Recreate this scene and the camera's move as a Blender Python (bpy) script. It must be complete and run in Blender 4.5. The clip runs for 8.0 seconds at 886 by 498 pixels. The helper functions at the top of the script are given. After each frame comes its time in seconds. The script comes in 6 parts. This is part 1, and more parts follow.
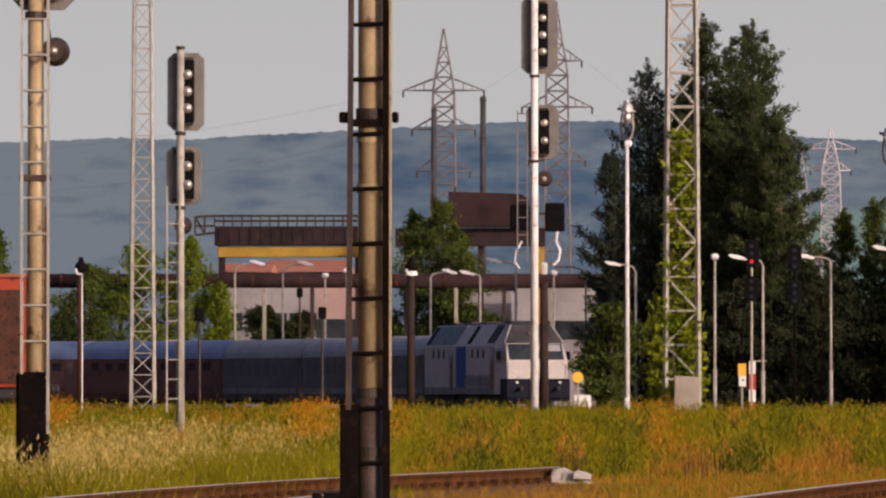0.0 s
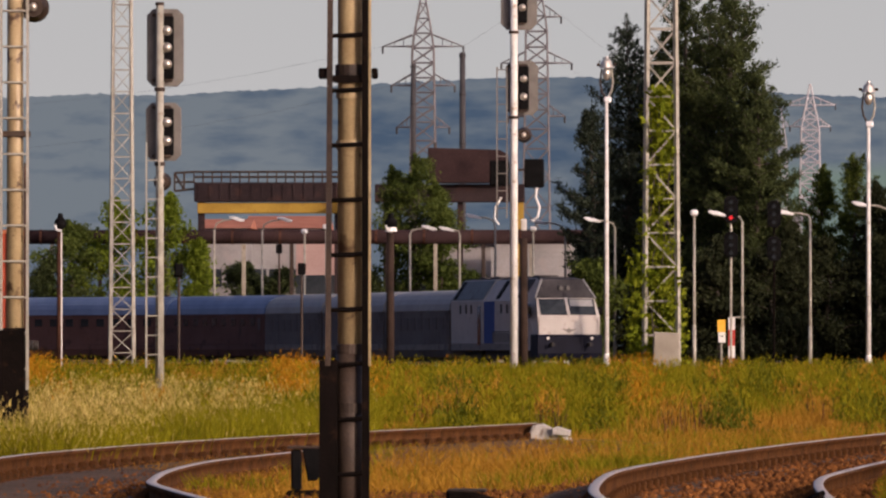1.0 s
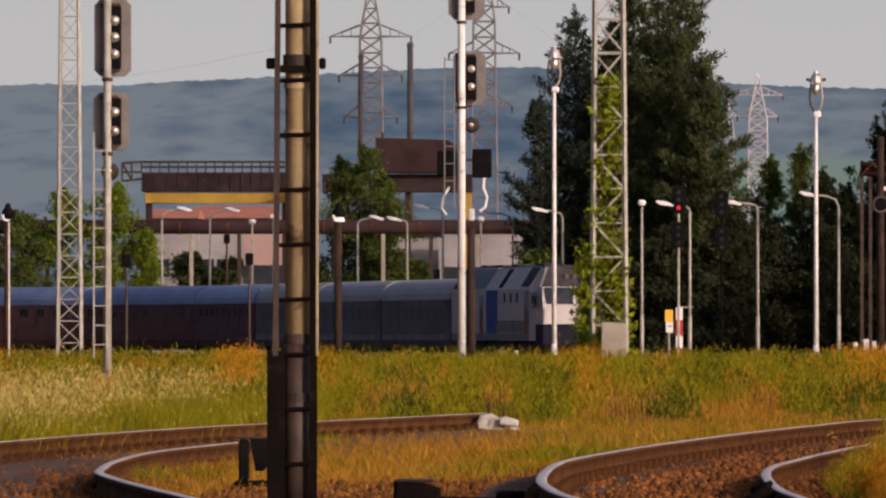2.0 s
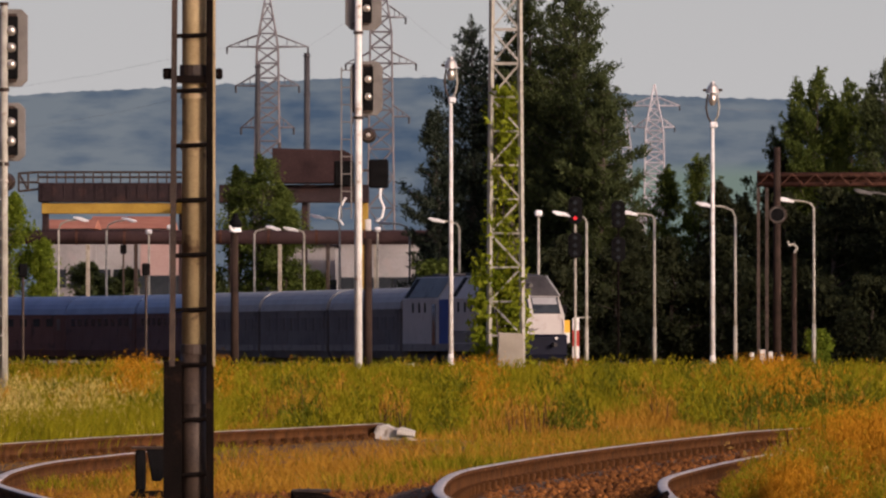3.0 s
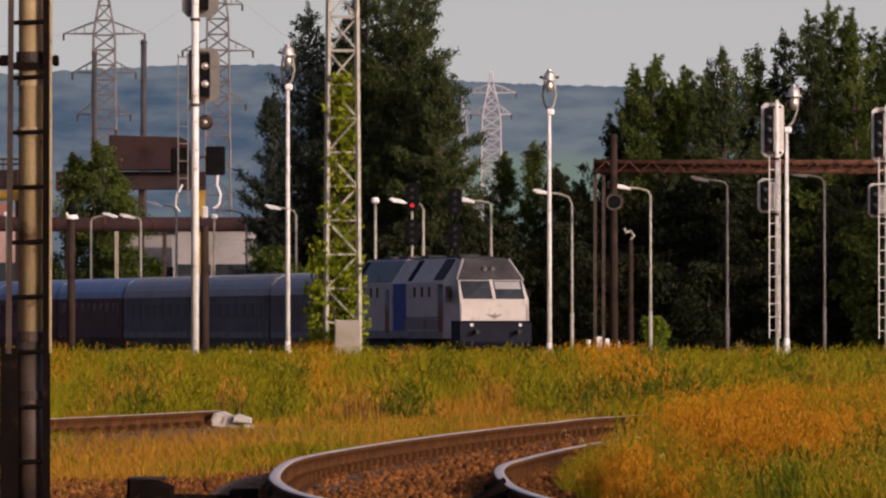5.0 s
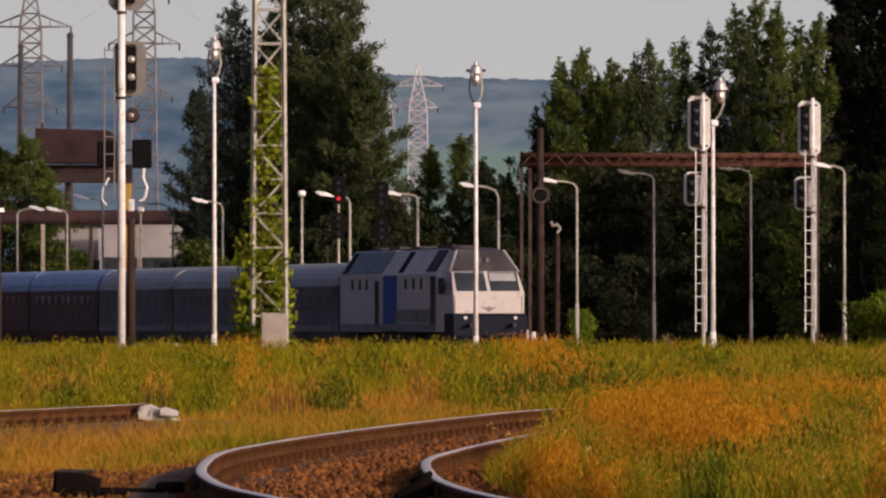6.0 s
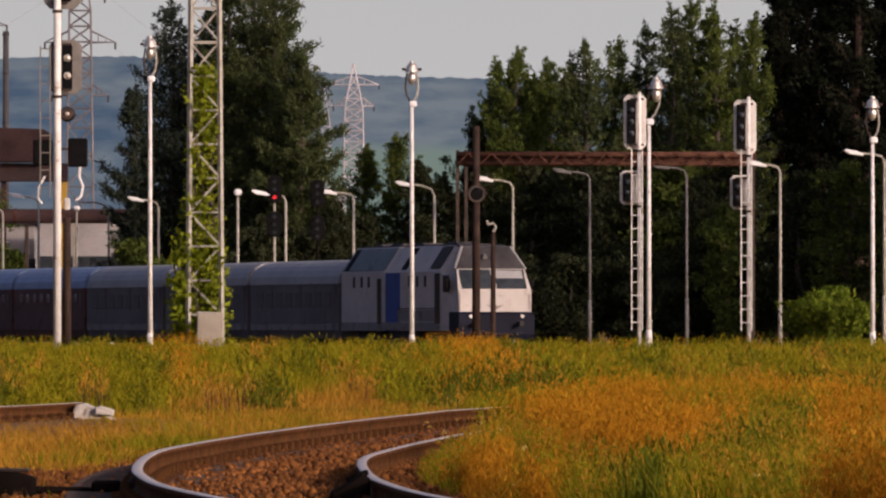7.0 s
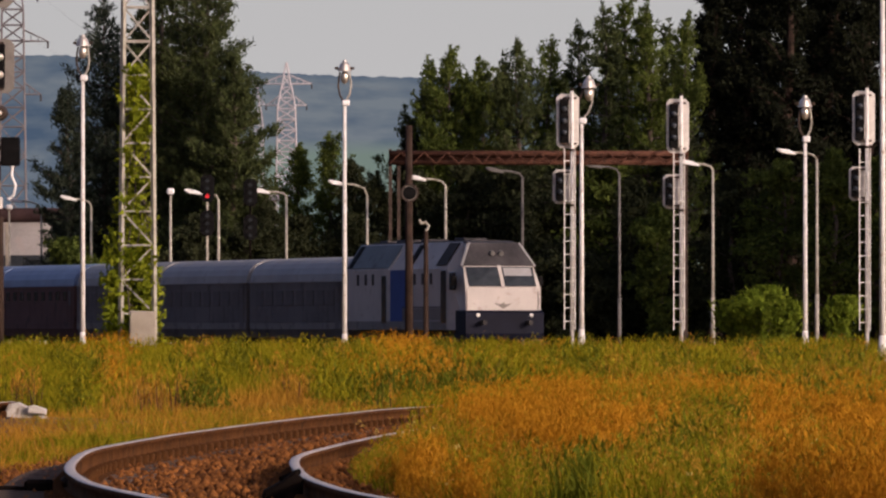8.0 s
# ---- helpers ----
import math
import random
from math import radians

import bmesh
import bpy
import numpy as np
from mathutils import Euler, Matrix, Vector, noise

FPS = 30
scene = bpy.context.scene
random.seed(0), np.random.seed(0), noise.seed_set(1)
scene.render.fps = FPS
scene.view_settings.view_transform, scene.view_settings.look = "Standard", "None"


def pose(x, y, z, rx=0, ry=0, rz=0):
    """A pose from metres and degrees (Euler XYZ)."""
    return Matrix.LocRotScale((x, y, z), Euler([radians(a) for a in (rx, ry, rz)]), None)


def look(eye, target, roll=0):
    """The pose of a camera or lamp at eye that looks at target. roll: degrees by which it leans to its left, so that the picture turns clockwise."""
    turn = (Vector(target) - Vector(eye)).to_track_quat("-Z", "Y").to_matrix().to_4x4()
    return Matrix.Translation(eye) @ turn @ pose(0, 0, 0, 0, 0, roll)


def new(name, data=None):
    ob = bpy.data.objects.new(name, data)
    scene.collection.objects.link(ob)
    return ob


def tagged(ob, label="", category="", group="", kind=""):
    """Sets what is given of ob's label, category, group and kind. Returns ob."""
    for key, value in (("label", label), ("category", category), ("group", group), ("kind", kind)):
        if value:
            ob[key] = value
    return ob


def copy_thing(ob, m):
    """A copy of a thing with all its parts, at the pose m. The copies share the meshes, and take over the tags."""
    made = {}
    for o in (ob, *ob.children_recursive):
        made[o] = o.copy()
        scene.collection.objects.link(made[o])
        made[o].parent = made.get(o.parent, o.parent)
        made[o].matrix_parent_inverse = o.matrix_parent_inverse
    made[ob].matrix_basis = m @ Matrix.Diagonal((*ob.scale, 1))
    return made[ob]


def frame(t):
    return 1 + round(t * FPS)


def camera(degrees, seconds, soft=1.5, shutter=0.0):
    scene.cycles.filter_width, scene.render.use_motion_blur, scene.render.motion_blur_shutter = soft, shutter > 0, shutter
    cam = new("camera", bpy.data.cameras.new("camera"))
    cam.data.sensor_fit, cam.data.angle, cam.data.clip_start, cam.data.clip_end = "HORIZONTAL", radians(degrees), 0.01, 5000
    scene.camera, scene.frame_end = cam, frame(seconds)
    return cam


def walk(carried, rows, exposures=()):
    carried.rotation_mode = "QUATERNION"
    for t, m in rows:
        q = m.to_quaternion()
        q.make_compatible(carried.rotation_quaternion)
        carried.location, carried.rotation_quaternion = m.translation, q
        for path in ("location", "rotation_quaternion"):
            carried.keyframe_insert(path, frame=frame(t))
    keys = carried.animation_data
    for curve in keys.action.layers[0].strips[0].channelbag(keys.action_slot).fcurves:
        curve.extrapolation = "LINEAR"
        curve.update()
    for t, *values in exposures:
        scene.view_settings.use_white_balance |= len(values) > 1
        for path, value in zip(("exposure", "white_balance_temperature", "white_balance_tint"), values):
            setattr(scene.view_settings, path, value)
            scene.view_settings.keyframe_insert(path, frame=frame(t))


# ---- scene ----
# Camera on a tripod beside the track, a long lens panning after the train.
EYE = 0.96
cam = camera(6.41, 8.0, soft=2.3)
PAN = [
    (0.0, 1.968, 1.019), (0.5, 1.875, 0.877), (1.0, 1.819, 0.701), (2.3, 1.252, 0.628), (2.5, 1.109, 0.642),
    (3.0, 0.692, 0.704), (3.5, 0.317, 0.796), (4.0, 0.028, 0.725), (4.5, -0.237, 0.640), (4.7, -0.334, 0.627),
    (6.0, -1.022, 0.561), (6.5, -1.240, 0.553), (7.0, -1.486, 0.552), (7.5, -1.737, 0.536), (8.0, -1.973, 0.545),
]
STOPS, KELVIN, TINT = -0.15, 6000, 26
walk(cam, [(t, pose(0, 0, EYE, 90 + tilt, 0, turn)) for t, turn, tilt in PAN], exposures=[(0.0, STOPS, KELVIN, TINT), (8.0, STOPS, KELVIN, TINT)])

# ---- light: a low evening sun from the right, behind the camera ----
SUN_AZ, SUN_EL = 46.0, 17.0
to_sun = Vector((math.sin(radians(SUN_AZ)) * math.cos(radians(SUN_EL)), -math.cos(radians(SUN_AZ)) * math.cos(radians(SUN_EL)), math.sin(radians(SUN_EL))))
world = bpy.data.worlds.new("evening_sky")
scene.world = world
world.use_nodes = True
wn = world.node_tree.nodes
sky = wn.new("ShaderNodeTexSky")
sky.sky_type, sky.sun_disc = "NISHITA", False
sky.sun_elevation, sky.sun_rotation = radians(SUN_EL), radians(180 - SUN_AZ)
sky.dust_density, sky.air_density, sky.ozone_density = 6.0, 0.5, 0.8
wn["Background"].inputs["Strength"].default_value = 0.14
world.node_tree.links.new(sky.outputs[0], wn["Background"].inputs["Color"])
sun_data = bpy.data.lights.new("sun", "SUN")
sun_data.energy, sun_data.angle, sun_data.color = 2.95, radians(0.6), (1.0, 0.79, 0.53)
sun = new("sun", sun_data)
sun.matrix_world = look(to_sun * 100, (0, 0, 0))


# ---- materials ----
def mat(name, a, b, scale=3.0, fine=40.0, rough=0.7, metal=0.0, bump=0.2, stain=None, stain_at=0.62, island=0.0, thin=0.0, spread=0.0, spec=0.35):
    """Two base colours mixed by coarse and fine noise, an optional stain colour, relief; island varies pieces of one mesh, spread varies objects."""
    m = bpy.data.materials.new(name)
    m.use_nodes = True
    n, k = m.node_tree.nodes, m.node_tree.links
    bs = n["Principled BSDF"]
    geo = n.new("ShaderNodeTexCoord")
    coarse, grain = n.new("ShaderNodeTexNoise"), n.new("ShaderNodeTexNoise")
    coarse.inputs["Scale"].default_value, grain.inputs["Scale"].default_value = scale, fine
    coarse.inputs["Detail"].default_value = 5
    for t in (coarse, grain):
        k.new(geo.outputs["Object"], t.inputs["Vector"])
    add = n.new("ShaderNodeMath")
    add.operation = "MULTIPLY_ADD"
    k.new(grain.outputs[0], add.inputs[0])
    add.inputs[1].default_value = 0.45
    k.new(coarse.outputs[0], add.inputs[2])
    last = add
    if island or spread:
        src = n.new("ShaderNodeNewGeometry") if island else n.new("ShaderNodeObjectInfo")
        more = n.new("ShaderNodeMath")
        more.operation = "MULTIPLY_ADD"
        k.new(src.outputs["Random Per Island" if island else "Random"], more.inputs[0])
        more.inputs[1].default_value = island or spread
        k.new(add.outputs[0], more.inputs[2])
        last = more
    ramp = n.new("ShaderNodeMapRange")
    ramp.inputs["From Min"].default_value = 0.5
    ramp.inputs["From Max"].default_value = 0.95 + (island or spread)
    k.new(last.outputs[0], ramp.inputs["Value"])
    mix = n.new("ShaderNodeMix")
    mix.data_type = "RGBA"
    mix.inputs["A"].default_value, mix.inputs["B"].default_value = (*a, 1), (*b, 1)
    k.new(ramp.outputs[0], mix.inputs["Factor"])
    colour = mix.outputs["Result"]
    if stain:
        spots = n.new("ShaderNodeTexNoise")
        spots.inputs["Scale"].default_value, spots.inputs["Detail"].default_value = scale * 2.3, 8
        k.new(geo.outputs["Object"], spots.inputs["Vector"])
        edge = n.new("ShaderNodeMapRange")
        edge.inputs["From Min"].default_value, edge.inputs["From Max"].default_value = stain_at - 0.05, stain_at + 0.06
        k.new(spots.outputs[0], edge.inputs["Value"])
        top = n.new("ShaderNodeMix")
        top.data_type = "RGBA"
        k.new(edge.outputs[0], top.inputs["Factor"])
        k.new(colour, top.inputs["A"])
        top.inputs["B"].default_value = (*stain, 1)
        colour = top.outputs["Result"]
    k.new(colour, bs.inputs["Base Color"])
    bs.inputs["Roughness"].default_value, bs.inputs["Metallic"].default_value = rough, metal
    bs.inputs["Specular IOR Level"].default_value = 0.02 if thin else spec
    if bump:
        bm_ = n.new("ShaderNodeBump")
        bm_.inputs["Strength"].default_value, bm_.inputs["Distance"].default_value = bump, 0.02
        k.new(add.outputs[0], bm_.inputs["Height"])
        k.new(bm_.outputs[0], bs.inputs["Normal"])
    if thin:
        tr = n.new("ShaderNodeBsdfTranslucent")
        k.new(colour, tr.inputs["Color"])
        ms = n.new("ShaderNodeMixShader")
        ms.inputs[0].default_value = thin
        k.new(bs.outputs[0], ms.inputs[1])
        k.new(tr.outputs[0], ms.inputs[2])
        k.new(ms.outputs[0], n["Material Output"].inputs["Surface"])
    return m


def glow(name, colour, strength):
    m = bpy.data.materials.new(name)
    m.use_nodes = True
    bs = m.node_tree.nodes["Principled BSDF"]
    bs.inputs["Base Color"].default_value = (*colour, 1)
    bs.inputs["Emission Color"].default_value = (*colour, 1)
    bs.inputs["Emission Strength"].default_value = strength
    return m


CREAM = mat("weathered_cream_paint", (0.29, 0.205, 0.10), (0.45, 0.34, 0.18), 4, 60, 0.4, 0.0, 0.15, (0.09, 0.05, 0.028), 0.62)
BLACKENED = mat("blackened_base_paint", (0.003, 0.0025, 0.002), (0.009, 0.006, 0.005), 6, 60, 0.85, 0, 0.3, (0.022, 0.012, 0.008), 0.66, spec=0.03)
OLDSTEEL = mat("dull_brown_steel", (0.022, 0.014, 0.010), (0.07, 0.045, 0.03), 5, 60, 0.6, 0.2, 0.3)
GALV = mat("galvanised_steel", (0.27, 0.25, 0.20), (0.44, 0.41, 0.34), 5, 70, 0.6, 0.1, 0.15, (0.2, 0.14, 0.085), 0.68)
WHITEPOST = mat("whitewashed_concrete", (0.55, 0.52, 0.47), (0.8, 0.77, 0.72), 3, 50, 0.7, 0, 0.2, (0.36, 0.26, 0.18), 0.66)
BOARD = mat("grey_signal_board", (0.13, 0.115, 0.10), (0.21, 0.19, 0.165), 4, 50, 0.6, 0, 0.1)
BOARDWHITE = mat("white_edged_board", (0.5, 0.46, 0.42), (0.7, 0.66, 0.6), 4, 50, 0.6, 0, 0.1)
BLACK = mat("black_enamel", (0.003, 0.003, 0.003), (0.010, 0.009, 0.009), 6, 60, 0.7, 0, 0.1, spec=0.04)
LAMPBACK = mat("polished_lamp_casing", (0.50, 0.44, 0.37), (0.66, 0.60, 0.52), 9, 80, 0.28, 0.7, 0.05)
RUST = mat("rusty_iron", (0.048, 0.021, 0.014), (0.105, 0.047, 0.029), 3, 40, 0.85, 0, 0.4, (0.03, 0.017, 0.013), 0.6, spec=0.1)
DARKWOOD = mat("creosoted_timber_and_shaded_bark", (0.02, 0.013, 0.010), (0.055, 0.035, 0.026), 3, 40, 0.9, 0, 0.4, spec=0.1)
DULLGLASS = mat("dusty_coach_glass", (0.078, 0.068, 0.065), (0.115, 0.10, 0.095), 0.8, 6, 0.6, 0, 0, spec=0.15)
RAILTOP = mat("worn_rail_steel", (0.46, 0.40, 0.36), (0.66, 0.59, 0.54), 4, 60, 0.45, 0.25, 0.1)
RAILSIDE = mat("rusty_rail_web", (0.045, 0.018, 0.006), (0.125, 0.052, 0.016), 4, 50, 0.9, 0, 0.4, (0.035, 0.02, 0.012), 0.62, spec=0.05)
SLEEPER = mat("tarred_sleeper", (0.03, 0.022, 0.018), (0.09, 0.06, 0.045), 4, 50, 0.9, 0, 0.5, spread=0.4)
STONE = mat("rusty_ballast_stone", (0.035, 0.012, 0.004), (0.29, 0.11, 0.026), 2, 30, 0.9, 0, 0.4, island=0.9, spec=0.1)
CONCRETE = mat("old_concrete", (0.25, 0.215, 0.165), (0.38, 0.335, 0.265), 1.6, 40, 0.9, 0, 0.5, (0.22, 0.17, 0.12), 0.62)
SOIL = mat("dry_soil", (0.12, 0.056, 0.013), (0.22, 0.115, 0.028), 0.35, 6, 0.95, 0, 0.5, (0.09, 0.085, 0.022), 0.56, spec=0.05)
GRASS = mat("green_grass", (0.080, 0.088, 0.003), (0.33, 0.275, 0.009), 0.5, 3, 0.75, 0, 0, island=0.45, thin=0.3)
DRYGRASS = mat("dry_ochre_grass", (0.27, 0.115, 0.008), (0.54, 0.29, 0.032), 0.9, 3, 0.8, 0, 0, island=0.5, thin=0.3)
FEATHER = mat("pale_feather_grass", (0.34, 0.24, 0.045), (0.70, 0.54, 0.18), 0.3, 2, 0.7, 0, 0, island=0.7, thin=0.3)
SORREL = mat("rust_red_sorrel", (0.28, 0.115, 0.004), (0.58, 0.275, 0.014), 0.4, 3, 0.8, 0, 0, island=0.8, thin=0.3)
DARKWEED = mat("dark_green_weed", (0.05, 0.066, 0.004), (0.14, 0.145, 0.011), 0.4, 3, 0.7, 0, 0, island=0.7, thin=0.25)
PINE = mat("dark_pine_needles", (0.020, 0.030, 0.013), (0.088, 0.105, 0.034), 0.35, 3, 0.8, 0, 0, island=0.5, thin=0.15)
LEAF = mat("birch_leaves", (0.030, 0.048, 0.010), (0.125, 0.155, 0.030), 0.25, 2, 0.7, 0, 0, island=0.6, thin=0.25)
BRIGHTLEAF = mat("sunlit_bush_leaves", (0.07, 0.11, 0.008), (0.22, 0.27, 0.024), 0.6, 3, 0.6, 0, 0, island=0.7, thin=0.35)
# Needles of the deepest woods, their shade put into this near-black colour.
DEEPSHADEPINE = mat("deep_shade_pine_needles", (0.005, 0.0065, 0.005), (0.018, 0.02, 0.010), 0.25, 2, 0.9, 0, 0, island=0.6, thin=0.1)
BLUEPINE = mat("bluish_spruce_needles", (0.014, 0.022, 0.016), (0.06, 0.072, 0.045), 0.5, 3, 0.85, 0, 0, island=0.6, thin=0.12)
# Needles of the lower growth, darkened to carry the shade it stands in.
SHADEPINE = mat("shade_dark_pine_needles", (0.012, 0.016, 0.009), (0.047, 0.052, 0.022), 0.5, 3, 0.85, 0, 0, island=0.6, thin=0.12)
VINELEAF = mat("sunlit_vine_leaves", (0.10, 0.14, 0.006), (0.30, 0.33, 0.02), 1.5, 5, 0.6, 0, 0, island=0.7, thin=0.35)
BARK = mat("grey_brown_bark", (0.05, 0.035, 0.028), (0.13, 0.1, 0.08), 3, 30, 0.95, 0, 0.6)
TRAINWHITE = mat("white_train_paint", (0.39, 0.355, 0.32), (0.47, 0.43, 0.39), 1.2, 20, 0.55, 0, 0.02, (0.33, 0.28, 0.24), 0.64, spec=0.2)
TRAINBLUE = mat("blue_train_paint", (0.008, 0.040, 0.19), (0.014, 0.065, 0.27), 1.2, 20, 0.5, 0, 0.02, spec=0.15)
TRAINNAVY = mat("navy_bumper_paint", (0.003, 0.003, 0.008), (0.007, 0.008, 0.018), 1.2, 20, 0.6, 0, 0.02, spec=0.1)
SILVER = mat("dusty_grey_coach_side", (0.095, 0.083, 0.079), (0.165, 0.146, 0.138), 0.35, 14, 0.65, 0, 0.03, (0.075, 0.065, 0.062), 0.6, spec=0.15)
SKIRT = mat("pale_dusty_coach_skirt", (0.17, 0.15, 0.135), (0.24, 0.215, 0.19), 0.7, 14, 0.65, 0, 0.03, (0.12, 0.10, 0.09), 0.6, spec=0.15)
BROWNSIDE = mat("dusty_brown_coach_side", (0.095, 0.048, 0.040), (0.145, 0.078, 0.066), 0.6, 14, 0.7, 0, 0.03, (0.065, 0.040, 0.036), 0.62, spec=0.12)
GREYROOF = mat("grey_coach_roof", (0.24, 0.232, 0.226), (0.34, 0.33, 0.32), 0.5, 14, 0.5, 0, 0.03, (0.19, 0.18, 0.175), 0.64, spec=0.2)
TEALROOF = mat("dull_teal_grey_roof", (0.085, 0.10, 0.10), (0.14, 0.155, 0.155), 0.8, 14, 0.55, 0, 0.05, (0.06, 0.06, 0.06), 0.64, spec=0.2)
BLUEROOF = mat("blue_coach_roof", (0.11, 0.155, 0.26), (0.17, 0.225, 0.36), 0.8, 14, 0.4, 0.1, 0.03)
DARKROOF = mat("sooty_engine_roof", (0.022, 0.020, 0.021), (0.062, 0.055, 0.056), 1.4, 20, 0.65, 0, 0.1, spec=0.2)
GLASS = mat("dark_window_glass", (0.015, 0.018, 0.022), (0.04, 0.045, 0.05), 0.6, 4, 0.08, 0, 0)
TROUGH = mat("dark_running_gear", (0.012, 0.01, 0.01), (0.04, 0.035, 0.03), 3, 30, 0.8, 0, 0.3)
REDWAGON = mat("faded_red_wagon_paint", (0.32, 0.045, 0.015), (0.5, 0.09, 0.03), 1.2, 20, 0.6, 0, 0.1, (0.16, 0.03, 0.015), 0.66)
GIRDER = mat("brown_girder_paint", (0.020, 0.013, 0.014), (0.042, 0.028, 0.028), 0.5, 8, 0.85, 0, 0.1, (0.05, 0.028, 0.024), 0.6, spec=0.1)
YELLOW = mat("ochre_yellow_paint", (0.28, 0.165, 0.015), (0.40, 0.25, 0.03), 0.6, 8, 0.7, 0, 0.1, (0.2, 0.11, 0.03), 0.66)
PIPE = mat("rusty_lagged_pipe", (0.022, 0.012, 0.012), (0.048, 0.027, 0.026), 0.6, 8, 0.85, 0, 0.2, spec=0.1)
PLASTER = mat("grey_plaster", (0.20, 0.185, 0.18), (0.30, 0.28, 0.27), 0.4, 6, 0.9, 0, 0.1, (0.26, 0.23, 0.22), 0.6)
ROOFTILE = mat("orange_roof_tiles", (0.32, 0.11, 0.065), (0.46, 0.19, 0.115), 0.6, 8, 0.85, 0, 0.2)
PYLON = mat("hazy_galvanised_lattice", (0.13, 0.115, 0.115), (0.20, 0.18, 0.175), 1, 10, 0.8, 0.0, 0, spec=0.1)
HAZEPYLON = mat("haze_paled_galvanised_lattice", (0.42, 0.39, 0.40), (0.52, 0.49, 0.49), 1, 10, 0.8, 0.0, 0, spec=0.1)
STACK = mat("dark_brick_stack", (0.035, 0.032, 0.034), (0.065, 0.06, 0.06), 0.6, 8, 0.9, 0, 0)
SIGNYELLOW = mat("yellow_sign_enamel", (0.8, 0.42, 0.02), (0.9, 0.5, 0.05), 3, 30, 0.5, 0, 0)
SIGNWHITE = mat("white_sign_enamel", (0.72, 0.7, 0.66), (0.82, 0.8, 0.77), 3, 30, 0.5, 0, 0)
SIGNRED = mat("red_stripe_paint", (0.4, 0.03, 0.02), (0.5, 0.05, 0.03), 3, 30, 0.6, 0, 0)
LAMPWHITE = mat("white_lamp_shell", (0.7, 0.68, 0.66), (0.82, 0.8, 0.78), 3, 30, 0.4, 0, 0)
# Dimmed grey; stands in for shade on the street lamps by the woods.
DIMPOST = mat("dimmed_grey_paint", (0.09, 0.085, 0.08), (0.16, 0.15, 0.14), 3, 40, 0.8, 0, 0.2, spec=0.1)
ORANGE = mat("orange_machine_paint", (0.42, 0.12, 0.03), (0.55, 0.17, 0.05), 1.5, 20, 0.6, 0, 0.05)
REDLIGHT = glow("red_signal_light", (0.7, 0.015, 0.02), 0.2)
CHALK = mat("pale_chipped_concrete", (0.33, 0.30, 0.26), (0.52, 0.48, 0.42), 6, 50, 0.9, 0, 0.5, (0.2, 0.16, 0.12), 0.6)
HEADLIGHT = mat("headlamp_glass", (0.6, 0.57, 0.52), (0.7, 0.67, 0.63), 3, 30, 0.15, 0, 0)


# ---- mesh helpers ----
SPAN = 14000.0


def bx(u, d):
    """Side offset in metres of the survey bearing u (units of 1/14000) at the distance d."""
    return (u - 1265) / SPAN * d


def hz(v, d):
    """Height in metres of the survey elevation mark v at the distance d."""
    return EYE - (v - 690) / SPAN * d


def part(name, bm, material, parent=None, label="", smooth=False):
    me = bpy.data.meshes.new(name)
    bm.normal_update()
    bm.to_mesh(me)
    bm.free()
    me.materials.append(material)
    if smooth:
        for p in me.polygons:
            p.use_smooth = True
    ob = new(name, me)
    ob.parent = parent
    if label:
        ob["label"] = label
    return ob


def shared(name, like, parent, m):
    ob = new(name, like.data)
    ob.parent = parent
    ob.matrix_basis = m
    return ob


def thing(name, x, y, z, label, category, group="", kind="", turn=0.0):
    ob = new(name)
    ob.empty_display_size = 0.2
    ob.matrix_basis = pose(x, y, z, 0, 0, turn)
    return tagged(ob, label, category, group, kind)


def box(bm, c, size, bevel=0.0, turn=None):
    m = Matrix.Translation(c)
    if turn is not None:
        m = m @ turn
    r = bmesh.ops.create_cube(bm, size=1.0, matrix=m @ Matrix.Diagonal((*size, 1)))
    if bevel:
        es = list({e for v in r["verts"] for e in v.link_edges})
        bmesh.ops.bevel(bm, geom=es, offset=bevel, segments=1, affect="EDGES")
    return bm


def rod(bm, a, b, r0, r1=None, n=10):
    a, b = Vector(a), Vector(b)
    w = b - a
    m = Matrix.Translation((a + b) / 2) @ w.to_track_quat("Z", "Y").to_matrix().to_4x4()
    bmesh.ops.create_cone(bm, cap_ends=True, segments=n, radius1=r0, radius2=r0 if r1 is None else r1, depth=w.length, matrix=m)
    return bm


def bar(bm, a, b, w, t):
    """A flat bar from a to b, w wide and t thick."""
    a, b = Vector(a), Vector(b)
    d = b - a
    m = Matrix.Translation((a + b) / 2) @ d.to_track_quat("Z", "Y").to_matrix().to_4x4()
    bmesh.ops.create_cube(bm, size=1.0, matrix=m @ Matrix.Diagonal((w, t, d.length, 1)))
    return bm


def ball(bm, c, r, squash=1.0, u=12, v=8):
    bmesh.ops.create_uvsphere(bm, u_segments=u, v_segments=v, radius=1.0, matrix=Matrix.Translation(c) @ Matrix.Diagonal((r, r, r * squash, 1)))
    return bm


